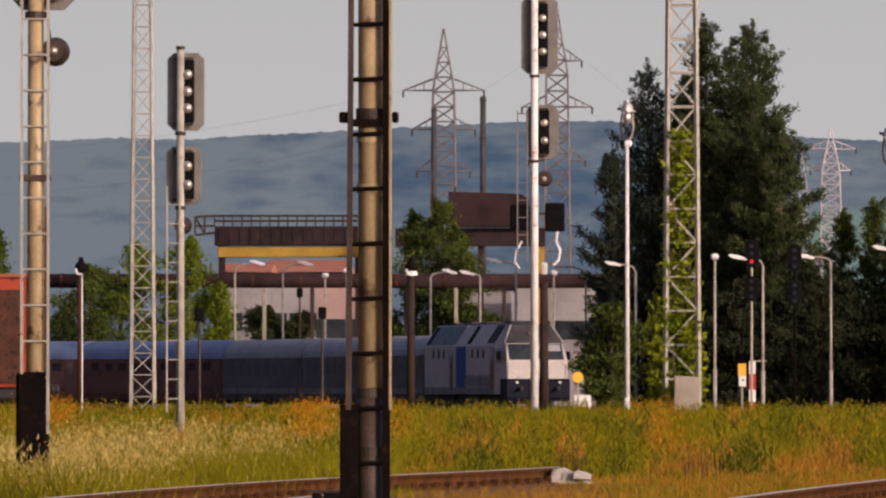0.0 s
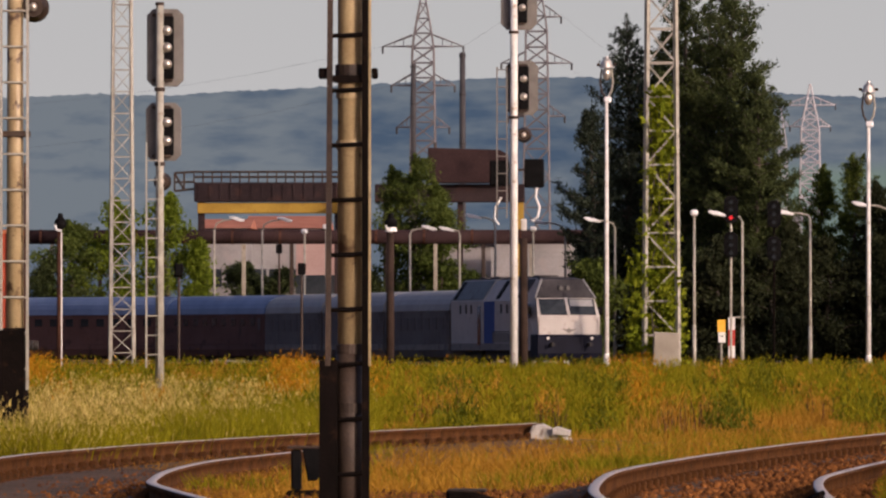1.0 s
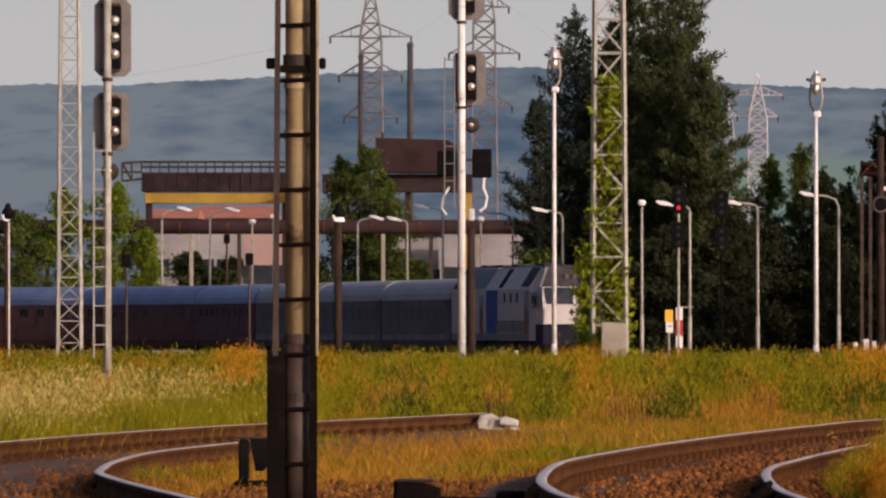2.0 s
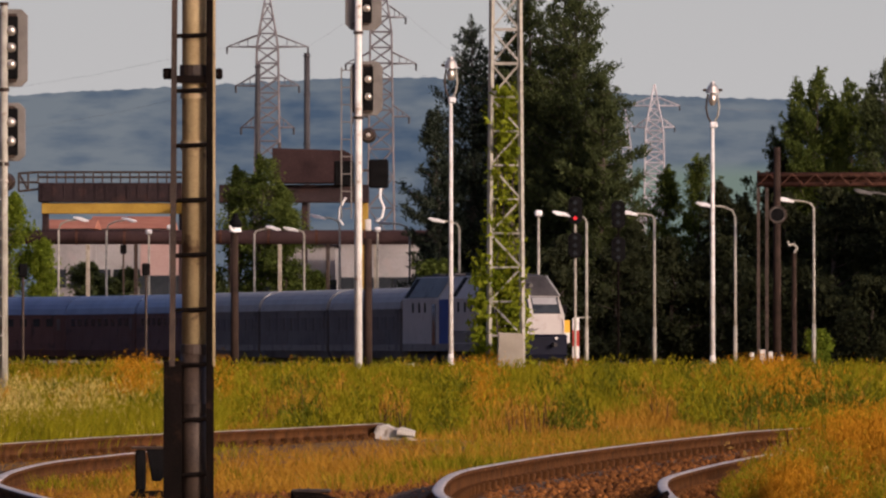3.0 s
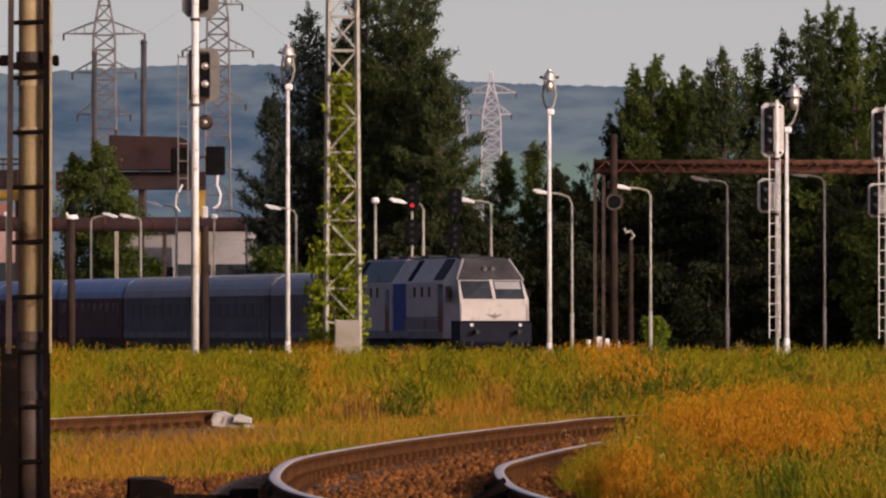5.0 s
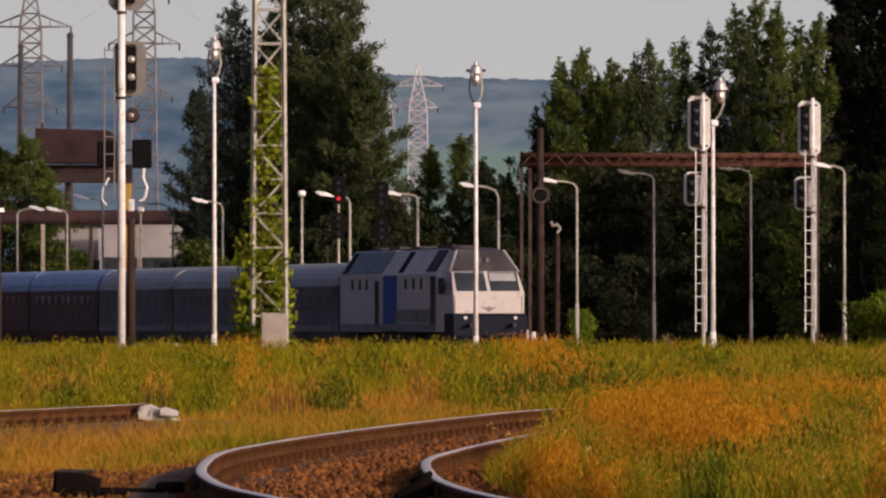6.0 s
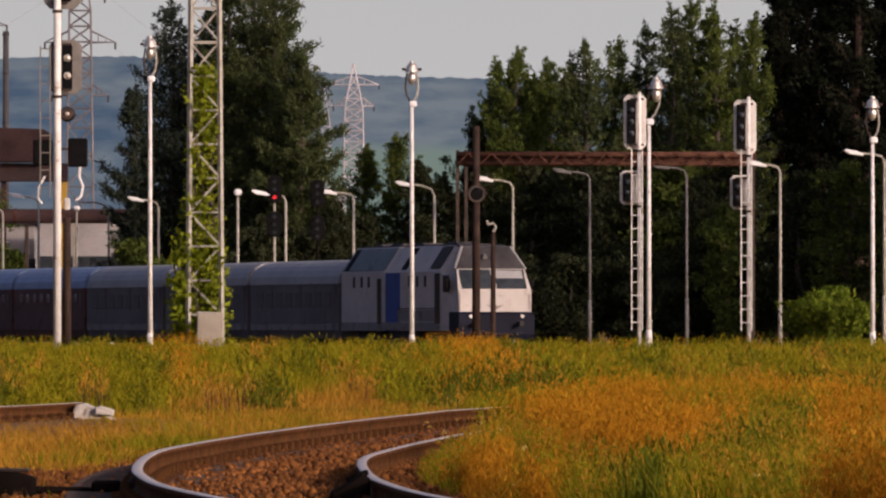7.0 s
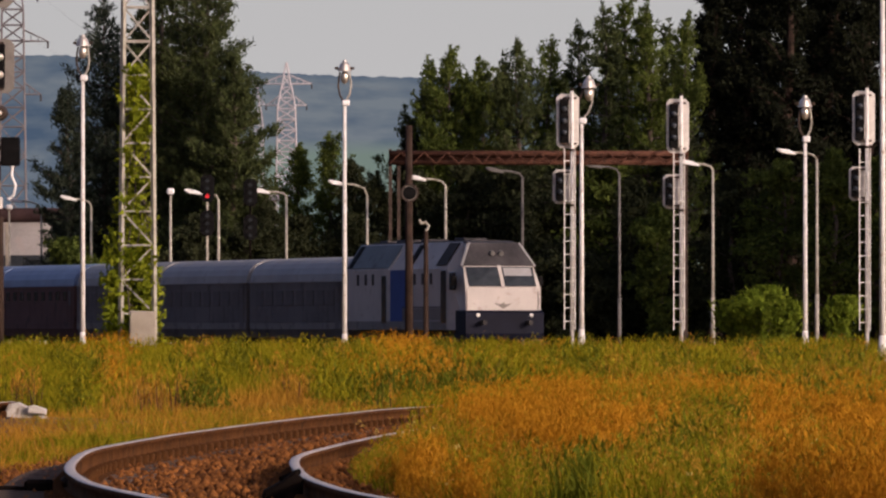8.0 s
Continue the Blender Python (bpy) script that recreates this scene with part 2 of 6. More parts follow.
def bent(bm, pts, r, n=6):
    """One connected tube through the points."""
    p = [Vector(q) for q in pts]
    rings = []
    for i, q in enumerate(p):
        w = (p[min(i + 1, len(p) - 1)] - p[max(i - 1, 0)]).normalized()
        e = w.cross(Vector((0.31, 0.95, 0.07))).normalized()
        g = w.cross(e)
        rings.append([bm.verts.new(q + (e * math.cos(2 * math.pi * k / n) + g * math.sin(2 * math.pi * k / n)) * r) for k in range(n)])
    for a, b in zip(rings, rings[1:]):
        for k in range(n):
            j = (k + 1) % n
            bm.faces.new((a[k], a[j], b[j], b[k]))
    bm.faces.new(rings[0][::-1])
    bm.faces.new(rings[-1])
    return bm


def prism(bm, outline, axis, lo, hi, bevel=0.0):
    """An outline in the plane across axis ('x': (y, z), 'y': (x, z), 'z': (x, y)), drawn out from lo to hi."""
    def place(p, k):
        return {"x": (k, p[0], p[1]), "y": (p[0], k, p[1]), "z": (p[0], p[1], k)}[axis]
    v0 = [bm.verts.new(place(p, lo)) for p in outline]
    v1 = [bm.verts.new(place(p, hi)) for p in outline]
    fs = [bm.faces.new(v0), bm.faces.new(v1[::-1])]
    for i in range(len(outline)):
        j = (i + 1) % len(outline)
        fs.append(bm.faces.new((v0[j], v0[i], v1[i], v1[j])))
    bmesh.ops.recalc_face_normals(bm, faces=fs)
    if bevel:
        es = list({e for f in fs[:2] for e in f.edges})
        bmesh.ops.bevel(bm, geom=es, offset=bevel, segments=1, affect="EDGES")
    return bm


def raw(name, verts, faces, material, parent=None, smooth=False):
    """A mesh from number arrays; faces all of one size."""
    me = bpy.data.meshes.new(name)
    verts, faces = np.asarray(verts, np.float32), np.asarray(faces, np.int32)
    k = faces.shape[1]
    me.vertices.add(len(verts))
    me.vertices.foreach_set("co", verts.ravel())
    me.loops.add(faces.size)
    me.loops.foreach_set("vertex_index", faces.ravel())
    me.polygons.add(len(faces))
    me.polygons.foreach_set("loop_start", np.arange(0, faces.size, k, dtype=np.int32))
    me.update(calc_edges=True)
    me.validate()
    me.materials.append(material)
    ob = new(name, me)
    ob.parent = parent
    return ob


B = bmesh.new


def along(points, step):
    """A smooth curve (Catmull-Rom) through plan points, resampled every step metres: places and headings."""
    p = [Vector(q) for q in points]
    p = [p[0] * 2 - p[1]] + p + [p[-1] * 2 - p[-2]]
    dense = []
    for i in range(1, len(p) - 2):
        a, b, c, d = p[i - 1:i + 3]
        for k in range(40):
            t = k / 40
            dense.append(0.5 * (2 * b + (c - a) * t + (2 * a - 5 * b + 4 * c - d) * t * t + (3 * b - a - 3 * c + d) * t ** 3))
    dense.append(p[-2])
    out, left = [], 0.0
    for a, b in zip(dense, dense[1:]):
        w = (b - a).length
        while left <= w:
            out.append((a.lerp(b, left / w), (b - a).normalized()))
            left += step
        left -= w
    return out
# ---- ground: one sheet to the horizon, a low bank under the tall grass ----
def ground_z(x, y):
    x, y = np.asarray(x, float), np.asarray(y, float)
    bank = np.clip((y - 100) / 60, 0, 1) * np.clip((235 - y) / 35, 0, 1)
    return -0.21 + 0.27 * bank + 0.03 * np.sin(x * 0.7 + y * 0.13) * np.clip((y - 95) / 20, 0, 1)


ys = np.concatenate([np.linspace(-600, 20, 12), np.arange(25, 240, 2.5), np.linspace(245, 700, 30), np.linspace(750, 4900, 24)])
xs = np.concatenate([np.linspace(-2500, -60, 14), np.arange(-50, 50.1, 2.0), np.linspace(60, 2500, 14)])
gx, gy = np.meshgrid(xs, ys)
gz = ground_z(gx, gy)
nx = len(xs)
cells = np.array([[r * nx + c, r * nx + c + 1, (r + 1) * nx + c + 1, (r + 1) * nx + c] for r in range(len(ys) - 1) for c in range(nx - 1)])
ground = raw("ground", np.stack([gx, gy, gz], -1).reshape(-1, 3), cells, SOIL)
tagged(ground, "dry reddish-brown soil of a railway yard with sparse grass", "ground", kind="structure")

# Wooded ridge far behind, a plain glowing backdrop with haze in its colours.
def ridge_material():
    m = bpy.data.materials.new("painted_haze_ridge")
    m.use_nodes = True
    n, k = m.node_tree.nodes, m.node_tree.links
    n.remove(n["Principled BSDF"])
    tc, mp = n.new("ShaderNodeTexCoord"), n.new("ShaderNodeMapping")
    mp.inputs["Scale"].default_value = (0.0045, 0.0045, 0.013)
    k.new(tc.outputs["Object"], mp.inputs[0])
    big, small = n.new("ShaderNodeTexNoise"), n.new("ShaderNodeTexNoise")
    big.inputs["Scale"].default_value, big.inputs["Detail"].default_value = 1.0, 4
    small.inputs["Scale"].default_value, small.inputs["Detail"].default_value = 9.0, 7
    k.new(mp.outputs[0], big.inputs["Vector"])
    k.new(mp.outputs[0], small.inputs["Vector"])
    mad = n.new("ShaderNodeMath")
    mad.operation = "MULTIPLY_ADD"
    k.new(small.outputs[0], mad.inputs[0])
    mad.inputs[1].default_value = 0.8
    k.new(big.outputs[0], mad.inputs[2])
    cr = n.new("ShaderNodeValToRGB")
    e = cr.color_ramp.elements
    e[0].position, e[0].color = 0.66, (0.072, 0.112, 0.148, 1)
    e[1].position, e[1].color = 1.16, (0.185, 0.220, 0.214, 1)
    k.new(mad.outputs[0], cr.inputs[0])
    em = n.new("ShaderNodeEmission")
    # pale meadows at the foot of the ridge, towards the woods
    sep, low, east, both, field_mix = n.new("ShaderNodeSeparateXYZ"), n.new("ShaderNodeMapRange"), n.new("ShaderNodeMapRange"), n.new("ShaderNodeMath"), n.new("ShaderNodeMix")
    k.new(tc.outputs["Object"], sep.inputs[0])
    low.inputs["From Min"].default_value, low.inputs["From Max"].default_value = 84, 76
    k.new(sep.outputs["Z"], low.inputs["Value"])
    east.inputs["From Min"].default_value, east.inputs["From Max"].default_value = -10, 45
    k.new(sep.outputs["X"], east.inputs["Value"])
    both.operation = "MULTIPLY"
    k.new(low.outputs[0], both.inputs[0])
    k.new(east.outputs[0], both.inputs[1])
    field_mix.data_type = "RGBA"
    k.new(both.outputs[0], field_mix.inputs["Factor"])
    k.new(cr.outputs[0], field_mix.inputs["A"])
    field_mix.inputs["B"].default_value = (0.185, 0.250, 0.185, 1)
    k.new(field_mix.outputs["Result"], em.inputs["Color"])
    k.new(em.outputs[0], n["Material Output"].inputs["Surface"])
    return m


def backdrop():
    d, base = 3600.0, -0.3
    marks = [(-900, 262), (-200, 252), (60, 250), (200, 243), (330, 247), (420, 240), (560, 234), (700, 226), (900, 216), (1060, 214), (1250, 226), (1430, 244), (1560, 250), (1700, 253), (1900, 258), (2300, 262), (3300, 270)]
    us = np.linspace(-900, 3300, 700)
    vs = np.interp(us, [a for a, _ in marks], [b for _, b in marks])
    vs += np.array([3.2 * noise.noise((u / 16.0, 2.0, 0)) + 2.2 * noise.noise((u / 5.0, 7.0, 0)) for u in us])
    top = np.stack([bx(us, d), np.full_like(us, d), hz(vs, d)], -1)
    low = top.copy()
    low[:, 2] = base
    low[:, 1] -= 250
    n = len(us)
    f = [[i, i + 1, n + i + 1, n + i] for i in range(n - 1)]
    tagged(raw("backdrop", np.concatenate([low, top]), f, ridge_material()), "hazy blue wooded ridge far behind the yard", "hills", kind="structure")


backdrop()


def sky_backdrop():
    """Plain evening haze behind the ridge, a curved sheet far beyond everything."""
    m = bpy.data.materials.new("pale_evening_haze")
    m.use_nodes = True
    n, k = m.node_tree.nodes, m.node_tree.links
    n.remove(n["Principled BSDF"])
    tc, sep, rise = n.new("ShaderNodeTexCoord"), n.new("ShaderNodeSeparateXYZ"), n.new("ShaderNodeMapRange")
    k.new(tc.outputs["Object"], sep.inputs[0])
    rise.inputs["From Min"].default_value, rise.inputs["From Max"].default_value = 120, 330
    k.new(sep.outputs["Z"], rise.inputs["Value"])
    mix = n.new("ShaderNodeMix")
    mix.data_type = "RGBA"
    mix.inputs["A"].default_value, mix.inputs["B"].default_value = (0.565, 0.572, 0.486, 1), (0.518, 0.535, 0.452, 1)
    k.new(rise.outputs[0], mix.inputs["Factor"])
    em = n.new("ShaderNodeEmission")
    k.new(mix.outputs["Result"], em.inputs["Color"])
    k.new(em.outputs[0], n["Material Output"].inputs["Surface"])
    vs, fs = [], []
    for i in range(31):
        a = radians(-15 + i)
        for z in (-40.0, 900.0):
            vs.append((4800 * math.sin(a), 4800 * math.cos(a), z))
    for i in range(30):
        fs.append((2 * i, 2 * i + 2, 2 * i + 3, 2 * i + 1))
    tagged(raw("backdrop", vs, fs, m), "pale grey hazy evening sky", "sky", kind="structure")


sky_backdrop()


# ---- tracks ----
def rail_bm(path, shift, lift):
    prof = [(-0.07, -0.17), (0.07, -0.17), (0.07, -0.155), (0.012, -0.135), (0.012, -0.045), (0.036, -0.035), (0.036, -0.004), (0.028, 0.0), (-0.028, 0.0), (-0.036, -0.004), (-0.036, -0.035), (-0.012, -0.045), (-0.012, -0.135), (-0.07, -0.155)]
    verts, faces = [], []
    n = len(prof)
    for p, h in path:
        side = Vector((h.y, -h.x, 0)).normalized()
        for a, b in prof:
            q = p + side * (a + shift)
            verts.append((q.x, q.y, p.z + lift + b))
    for i in range(len(path) - 1):
        for j in range(n):
            k = (j + 1) % n
            faces.append((i * n + j, i * n + k, (i + 1) * n + k, (i + 1) * n + j))
    return verts, faces, n


def add_rail(path, shift, lift, parent):
    verts, faces, n = rail_bm(path, shift, lift)
    ob = raw("rail", verts, faces, RAILSIDE, parent)
    ob.data.materials.append(RAILTOP)
    idx = [1 if (i % n) in (6, 7, 8) else 0 for i in range(len(faces))]
    ob.data.polygons.foreach_set("material_index", idx)
    ob["label"] = "worn steel rail with a rusty web"
    return ob


def track(points, lift_l, lift_r, label, gauge=1.5, right_end=999.0):
    t = thing("railway_track", 0, 0, 0, label, "railway track", kind="structure")
    path = along(points, 0.5)
    add_rail(path, 0.0, lift_l, t)
    add_rail([q for q in path if q[0].y < right_end], gauge, lift_r, t)
    first, clips = None, []
    for p, h in along(points, 0.62):
        side = Vector((h.y, -h.x, 0)).normalized()
        c = p + side * gauge / 2
        turn = math.degrees(math.atan2(h.y, h.x))
        m = pose(c.x, c.y, p.z + (lift_l + lift_r) / 2 - 0.245, math.degrees(math.atan2(lift_l - lift_r, gauge)), 0, turn)
        if first is None:
            first = part("sleeper", box(B(), (0, 0, 0), (0.24, 2.5, 0.14), 0.015), SLEEPER, t)
            first.matrix_basis = m
            for k in (1, -1):
                clip = B()
                for e in (-1, 1):
                    box(clip, (0, k * gauge / 2 + e * 0.08, 0.105), (0.13, 0.07, 0.08), 0.012)
                box(clip, (0, k * gauge / 2, 0.072), (0.2, 0.34, 0.012))
                clips.append(part("fastening", clip, RAILSIDE, first))
        else:
            s = shared("sleeper", first, t, m)
            for clip in clips[:2 if p.y < right_end else 1]:
                shared("fastening", clip, s, Matrix.Identity(4))
    return t


NEAR = [(4.6, 20.0, 0), (1.6, 33.0, 0), (0.45, 39.0, 0), (-0.32, 45.1, 0), (-0.6, 49.5, 0), (-0.67, 54.0, 0), (-0.59, 59.2, 0), (-0.28, 63.7, 0), (0.19, 69.0, 0), (0.94, 76.0, 0), (1.8, 83.0, 0), (2.8, 89.7, 0), (6.2, 105.0, 0), (13.0, 128.0, 0)]
SIDING = [(-2.4, 34.0, 0), (-5.0, 52.0, 0), (-5.55, 58.0, 0), (-5.66, 64.8, 0), (-5.4, 69.5, 0), (-4.98, 74.2, 0), (-4.3, 79.8, 0), (-3.55, 84.0, 0), (-2.8, 88.0, 0), (-2.05, 92.2, 0), (-1.82, 93.8, 0)]
near_track = track(NEAR, 0.022, -0.03, "curved railway track with rusty rails in brown ballast", 1.54)
siding = track(SIDING, 0.05, 0.0, "rusty siding track half hidden in dry grass", 1.6, 76.0)

# Pale concrete block at the siding's end.
bm = B()
x0, d0 = bx(1008, 92.0), 92.6
prism(bm, [(-0.3, -0.2), (0.22, -0.2), (0.2, -0.06), (0.06, -0.02), (-0.08, 0.05), (-0.2, 0.03)], "y", -0.25, 0.25, 0.02)
prism(bm, [(0.02, -0.08), (0.24, -0.1), (0.25, -0.03), (0.1, 0.02), (0.03, 0.0)], "y", -0.34, -0.05, 0.015)
prism(bm, [(0.12, -0.2), (0.27, -0.2), (0.26, -0.12), (0.15, -0.1)], "y", -0.36, 0.2, 0.015)
ob = part("end_block", bm, CHALK)
ob.matrix_basis = pose(x0, d0, 0.0)
tagged(ob, "chipped pale concrete block at the end of the siding", "concrete block")


def stones(name, points, lo, hi, count, seed, zbase, near, far, label):
    """Loose angular stones scattered over the bed between side offsets lo and hi."""
    rng = np.random.default_rng(seed)
    path = [q for q in along(points, 0.1) if near < q[0].y < far]
    ring = np.array([(1, 0, 0), (0, 1, 0), (-1, 0, 0), (0, -1, 0), (0, 0, 0.9), (0, 0, -0.6)])
    tri = np.array([(0, 1, 4), (1, 2, 4), (2, 3, 4), (3, 0, 4), (1, 0, 5), (2, 1, 5), (3, 2, 5), (0, 3, 5)])
    vs, fs = [], []
    for i in range(count):
        p, h = path[rng.integers(len(path))]
        o = rng.uniform(lo, hi)
        c = np.array((p.x + h.y * o, p.y - h.x * o, zbase + rng.uniform(0, 0.035)))
        r = rng.uniform(0.018, 0.05)
        q = ring * r * rng.uniform(0.65, 1.25, (6, 3))
        a = rng.uniform(0, 6.28)
        ca, sa = math.cos(a), math.sin(a)
        vs.append(np.stack([q[:, 0] * ca - q[:, 1] * sa, q[:, 0] * sa + q[:, 1] * ca, q[:, 2]], -1) + c)
        fs.append(tri + 6 * i)
    return tagged(raw(name, np.concatenate(vs), np.concatenate(fs), STONE), label, "ballast", kind="stuff")


def bed(name, points, lo, hi, z, label):
    path = along(points, 1.0)
    vs, fs = [], []
    for p, h in path:
        for o, dz in ((lo - 0.4, -0.12), (lo, 0), (hi, 0), (hi + 0.4, -0.12)):
            vs.append((p.x + h.y * o, p.y - h.x * o, z + dz))
    for i in range(len(path) - 1):
        for j in range(3):
            fs.append((4 * i + j, 4 * i + j + 1, 4 * i + j + 5, 4 * i + j + 4))
    return tagged(raw(name, vs, fs, SOIL), label, "ballast", kind="structure")


bed("ballast_bed", NEAR, -0.5, 2.1, -0.195, "bed of rusty brown ballast under the curved track")
bed("ballast_bed", SIDING, -0.5, 2.1, -0.205, "earthy ballast bed under the siding")
stones("ballast_stones", NEAR, -2.4, -0.9, 5000, 6, -0.19, 36, 60, "scattered brown stones beside the point machine")
stones("ballast_stones", NEAR, -0.9, 2.3, 16000, 3, -0.2, 36, 92, "loose rusty brown ballast stones between the rails")
stones("ballast_stones", SIDING, -0.6, 2.2, 8000, 4, -0.2, 44, 72, "sparse brown ballast stones along the siding")
# ---- the train ----
def coach(kind):
    side, roof = (SILVER, GREYROOF) if kind == "silver" else (BROWNSIDE, BLUEROOF)
    label = "low silver-grey passenger coach with a smooth rounded grey roof" if kind == "silver" else "low dull brown passenger coach with a blue rounded roof"
    t = thing("passenger_coach", 0, 0, 0, label, "train coach", "coaches of the train")
    L, W = 13.1, 1.47
    low = [(-W + 0.12, 0.42), (W - 0.12, 0.42), (W, 0.75), (W, 2.64), (-W, 2.64), (-W, 0.75)]
    part("body", prism(B(), low, "x", -L, 0, 0.02), side, t)
    cap = [(W * math.cos(a) ** 0.8 if math.cos(a) > 0 else -W * abs(math.cos(a)) ** 0.8, 2.644 + 0.96 * math.sin(a) ** 0.9) for a in [math.pi * i / 12 for i in range(13)]]
    part("roof", prism(B(), cap, "x", -L + 0.03, -0.03, 0.03), roof, t, "smooth rounded " + ("grey" if kind == "silver" else "blue") + " roof")
    for k in (-1, 1):
        part("gutter", box(B(), (-L / 2, k * (W + 0.012), 2.635), (L - 0.1, 0.05, 0.05)), roof, t)
        part("skirt_rail", box(B(), (-L / 2, k * (W + 0.01), 1.06), (L - 0.1, 0.04, 0.05)), side, t)
        part("skirt", box(B(), (-L / 2, k * (W + 0.004), 0.89), (L - 0.12, 0.03, 0.28), 0.01), SKIRT if kind == "silver" else side, t, "paler dusty lower panel" if kind == "silver" else "")
        for i in range(6):
            part("panel_seam", box(B(), (-L * (i + 0.5) / 6, k * (W + 0.003), 1.83), (0.035, 0.012, 1.5)), side, t)
    n = 8 if kind == "silver" else 9
    first = None
    for i in range(n):
        for k in (-1, 1):
            x = -L + 1.5 + (L - 3.0) * i / (n - 1)
            if first is None:
                first = part("window", box(B(), (0, 0, 0), (0.95, 0.03, 0.6) if kind == "silver" else (0.62, 0.03, 0.4), 0.012), DULLGLASS if kind == "silver" else GLASS, t, "dusty dark window")
                first.matrix_basis = pose(x, k * (W + 0.012), 2.0 if kind == "silver" else 2.2)
            else:
                shared("window", first, t, pose(x, k * (W + 0.012), 2.0 if kind == "silver" else 2.2))
    for k in (-1, 1):
        d = part("door", box(B(), (-0.62, k * (W + 0.012), 1.72), (0.6, 0.03, 1.9), 0.01), side, t)
        part("door_window", box(B(), (-0.62, k * (W + 0.032), 2.1), (0.3, 0.02, 0.6)), DULLGLASS, d)
    part("gangway", box(B(), (-L - 0.16, 0, 1.9), (0.3, 1.7, 2.2), 0.05), TROUGH, t, "black rubber gangway bellows")
    part("underframe", box(B(), (-L / 2, 0, 0.36), (L - 0.8, 2.0, 0.3), 0.03), TROUGH, t)
    for k in (-1, 1):
        part("wheel", rod(B(), (-L + 0.5, k * 0.72, 0.43), (-L + 0.5, k * 0.82, 0.43), 0.43, 0.43, 16), TROUGH, t)
    return t


def engine():
    t = thing("diesel_locomotive", 0, 0, 0, "white and blue diesel locomotive with a sloped face and dark windscreens", "locomotive")
    W = 1.5
    body = [(-W, 0.75), (W, 0.75), (W, 3.02), (W - 0.66, 4.02), (-W + 0.66, 4.02), (-W, 3.02)]
    half = prism(B(), body, "x", -7.8, -2.2, 0.03)
    part("front_section", half, TRAINWHITE, t)
    part("rear_section", prism(B(), body, "x", -16.2, -9.93, 0.03), TRAINWHITE, t)
    blue = [(-W + 0.02, 0.75), (W - 0.02, 0.75), (W - 0.02, 3.0), (-W + 0.02, 3.0)]
    part("blue_section", prism(B(), blue, "x", -9.9, -7.83), TRAINBLUE, t, "bright blue middle section")
    part("middle_roof", prism(B(), [(-W + 0.02, 3.004), (W - 0.02, 3.004), (W - 0.68, 4.0), (-W + 0.68, 4.0)], "x", -9.9, -7.83), TRAINWHITE, t)
    # cab: a faceted nose, leaning back above the waist
    bm = B()
    ring = []
    for x, z, w in ((-2.17, 0.75, W), (-0.05, 0.75, W - 0.1), (0.0, 1.38, W - 0.06), (-0.02, 2.28, W - 0.05), (-0.62, 3.12, W - 0.16), (-1.2, 3.94, W - 0.6), (-2.17, 4.02, W - 0.66), (-2.17, 3.02, W)):
        ring.append((bm.verts.new((x, -w, z)), bm.verts.new((x, w, z))))
    for i in range(len(ring)):
        a, b = ring[i], ring[(i + 1) % len(ring)]
        bm.faces.new((a[0], a[1], b[1], b[0]))
    for k in (0, 1):
        bm.faces.new([r[k] for r in ring])
    bmesh.ops.recalc_face_normals(bm, faces=bm.faces)
    cab = part("cab", bm, TRAINWHITE, t, "white cab nose")
    for k in (-1, 1):
        bm = B()
        prism(bm, [(-0.44, -0.62), (0.44, -0.62), (0.44, 0.62), (-0.44, 0.62)], "x", -0.012, 0.03, 0.01)
        w = part("windscreen", bm, GLASS, cab, "dark sloped windscreen")
        w.matrix_basis = Matrix.Translation((-0.30, k * 0.66, 2.71)) @ Matrix.Rotation(-math.atan2(0.6, 0.84), 4, "Y") @ Matrix.Rotation(radians(90), 4, "X")
    # Pale slab laid on one pane as a painted reflection.
    part("glass_reflection", box(B(), (0.033, 0.2, 0), (0.008, 0.36, 1.06), 0.0), GREYROOF, cab, "pale strip imitating a reflection on the windscreen").matrix_basis = Matrix.Translation((-0.30, 0.66, 2.71)) @ Matrix.Rotation(-math.atan2(0.6, 0.84), 4, "Y") @ Matrix.Rotation(radians(90), 4, "X")
    bar_bm = B()
    bar(bar_bm, (0.03, 0, 2.3), (-0.57, 0, 3.12), 0.13, 0.05)
    part("centre_post", bar_bm, TRAINWHITE, cab)
    bm = B()
    rows_ = []
    for x, y, z in ((-0.585, 1.365, 3.125), (-1.195, 0.925, 3.965), (-2.3, 0.875, 4.05)):
        rows_.append([bm.verts.new(q) for q in ((x, -y, z), (x, y, z), (x - 0.12, y - 0.03, z - 0.09), (x - 0.12, -y + 0.03, z - 0.09))])
    for a, b in zip(rows_, rows_[1:]):
        for j in range(4):
            bm.faces.new((a[j], a[(j + 1) % 4], b[(j + 1) % 4], b[j]))
    bm.faces.new(rows_[0])
    bm.faces.new(rows_[-1])
    bmesh.ops.recalc_face_normals(bm, faces=bm.faces)
    part("roof_visor", bm, DARKROOF, t, "dark sloped roof over the windscreens")
    part("bumper", prism(B(), [(-1.1, 0.42), (0.12, 0.42), (0.2, 0.62), (0.2, 1.36), (0.06, 1.47), (-1.1, 1.47)], "y", -W - 0.01, W + 0.01, 0.02), TRAINNAVY, t, "navy blue bumper beam")
    for k in (-1, 1):
        part("headlight", rod(B(), (0.1, k * 1.02, 1.3), (0.24, k * 1.02, 1.3), 0.07, 0.065, 14), HEADLIGHT, t)
        part("buffer", rod(B(), (0.2, k * 0.88, 1.02), (0.62, k * 0.88, 1.02), 0.09, 0.09, 10), TROUGH, t)
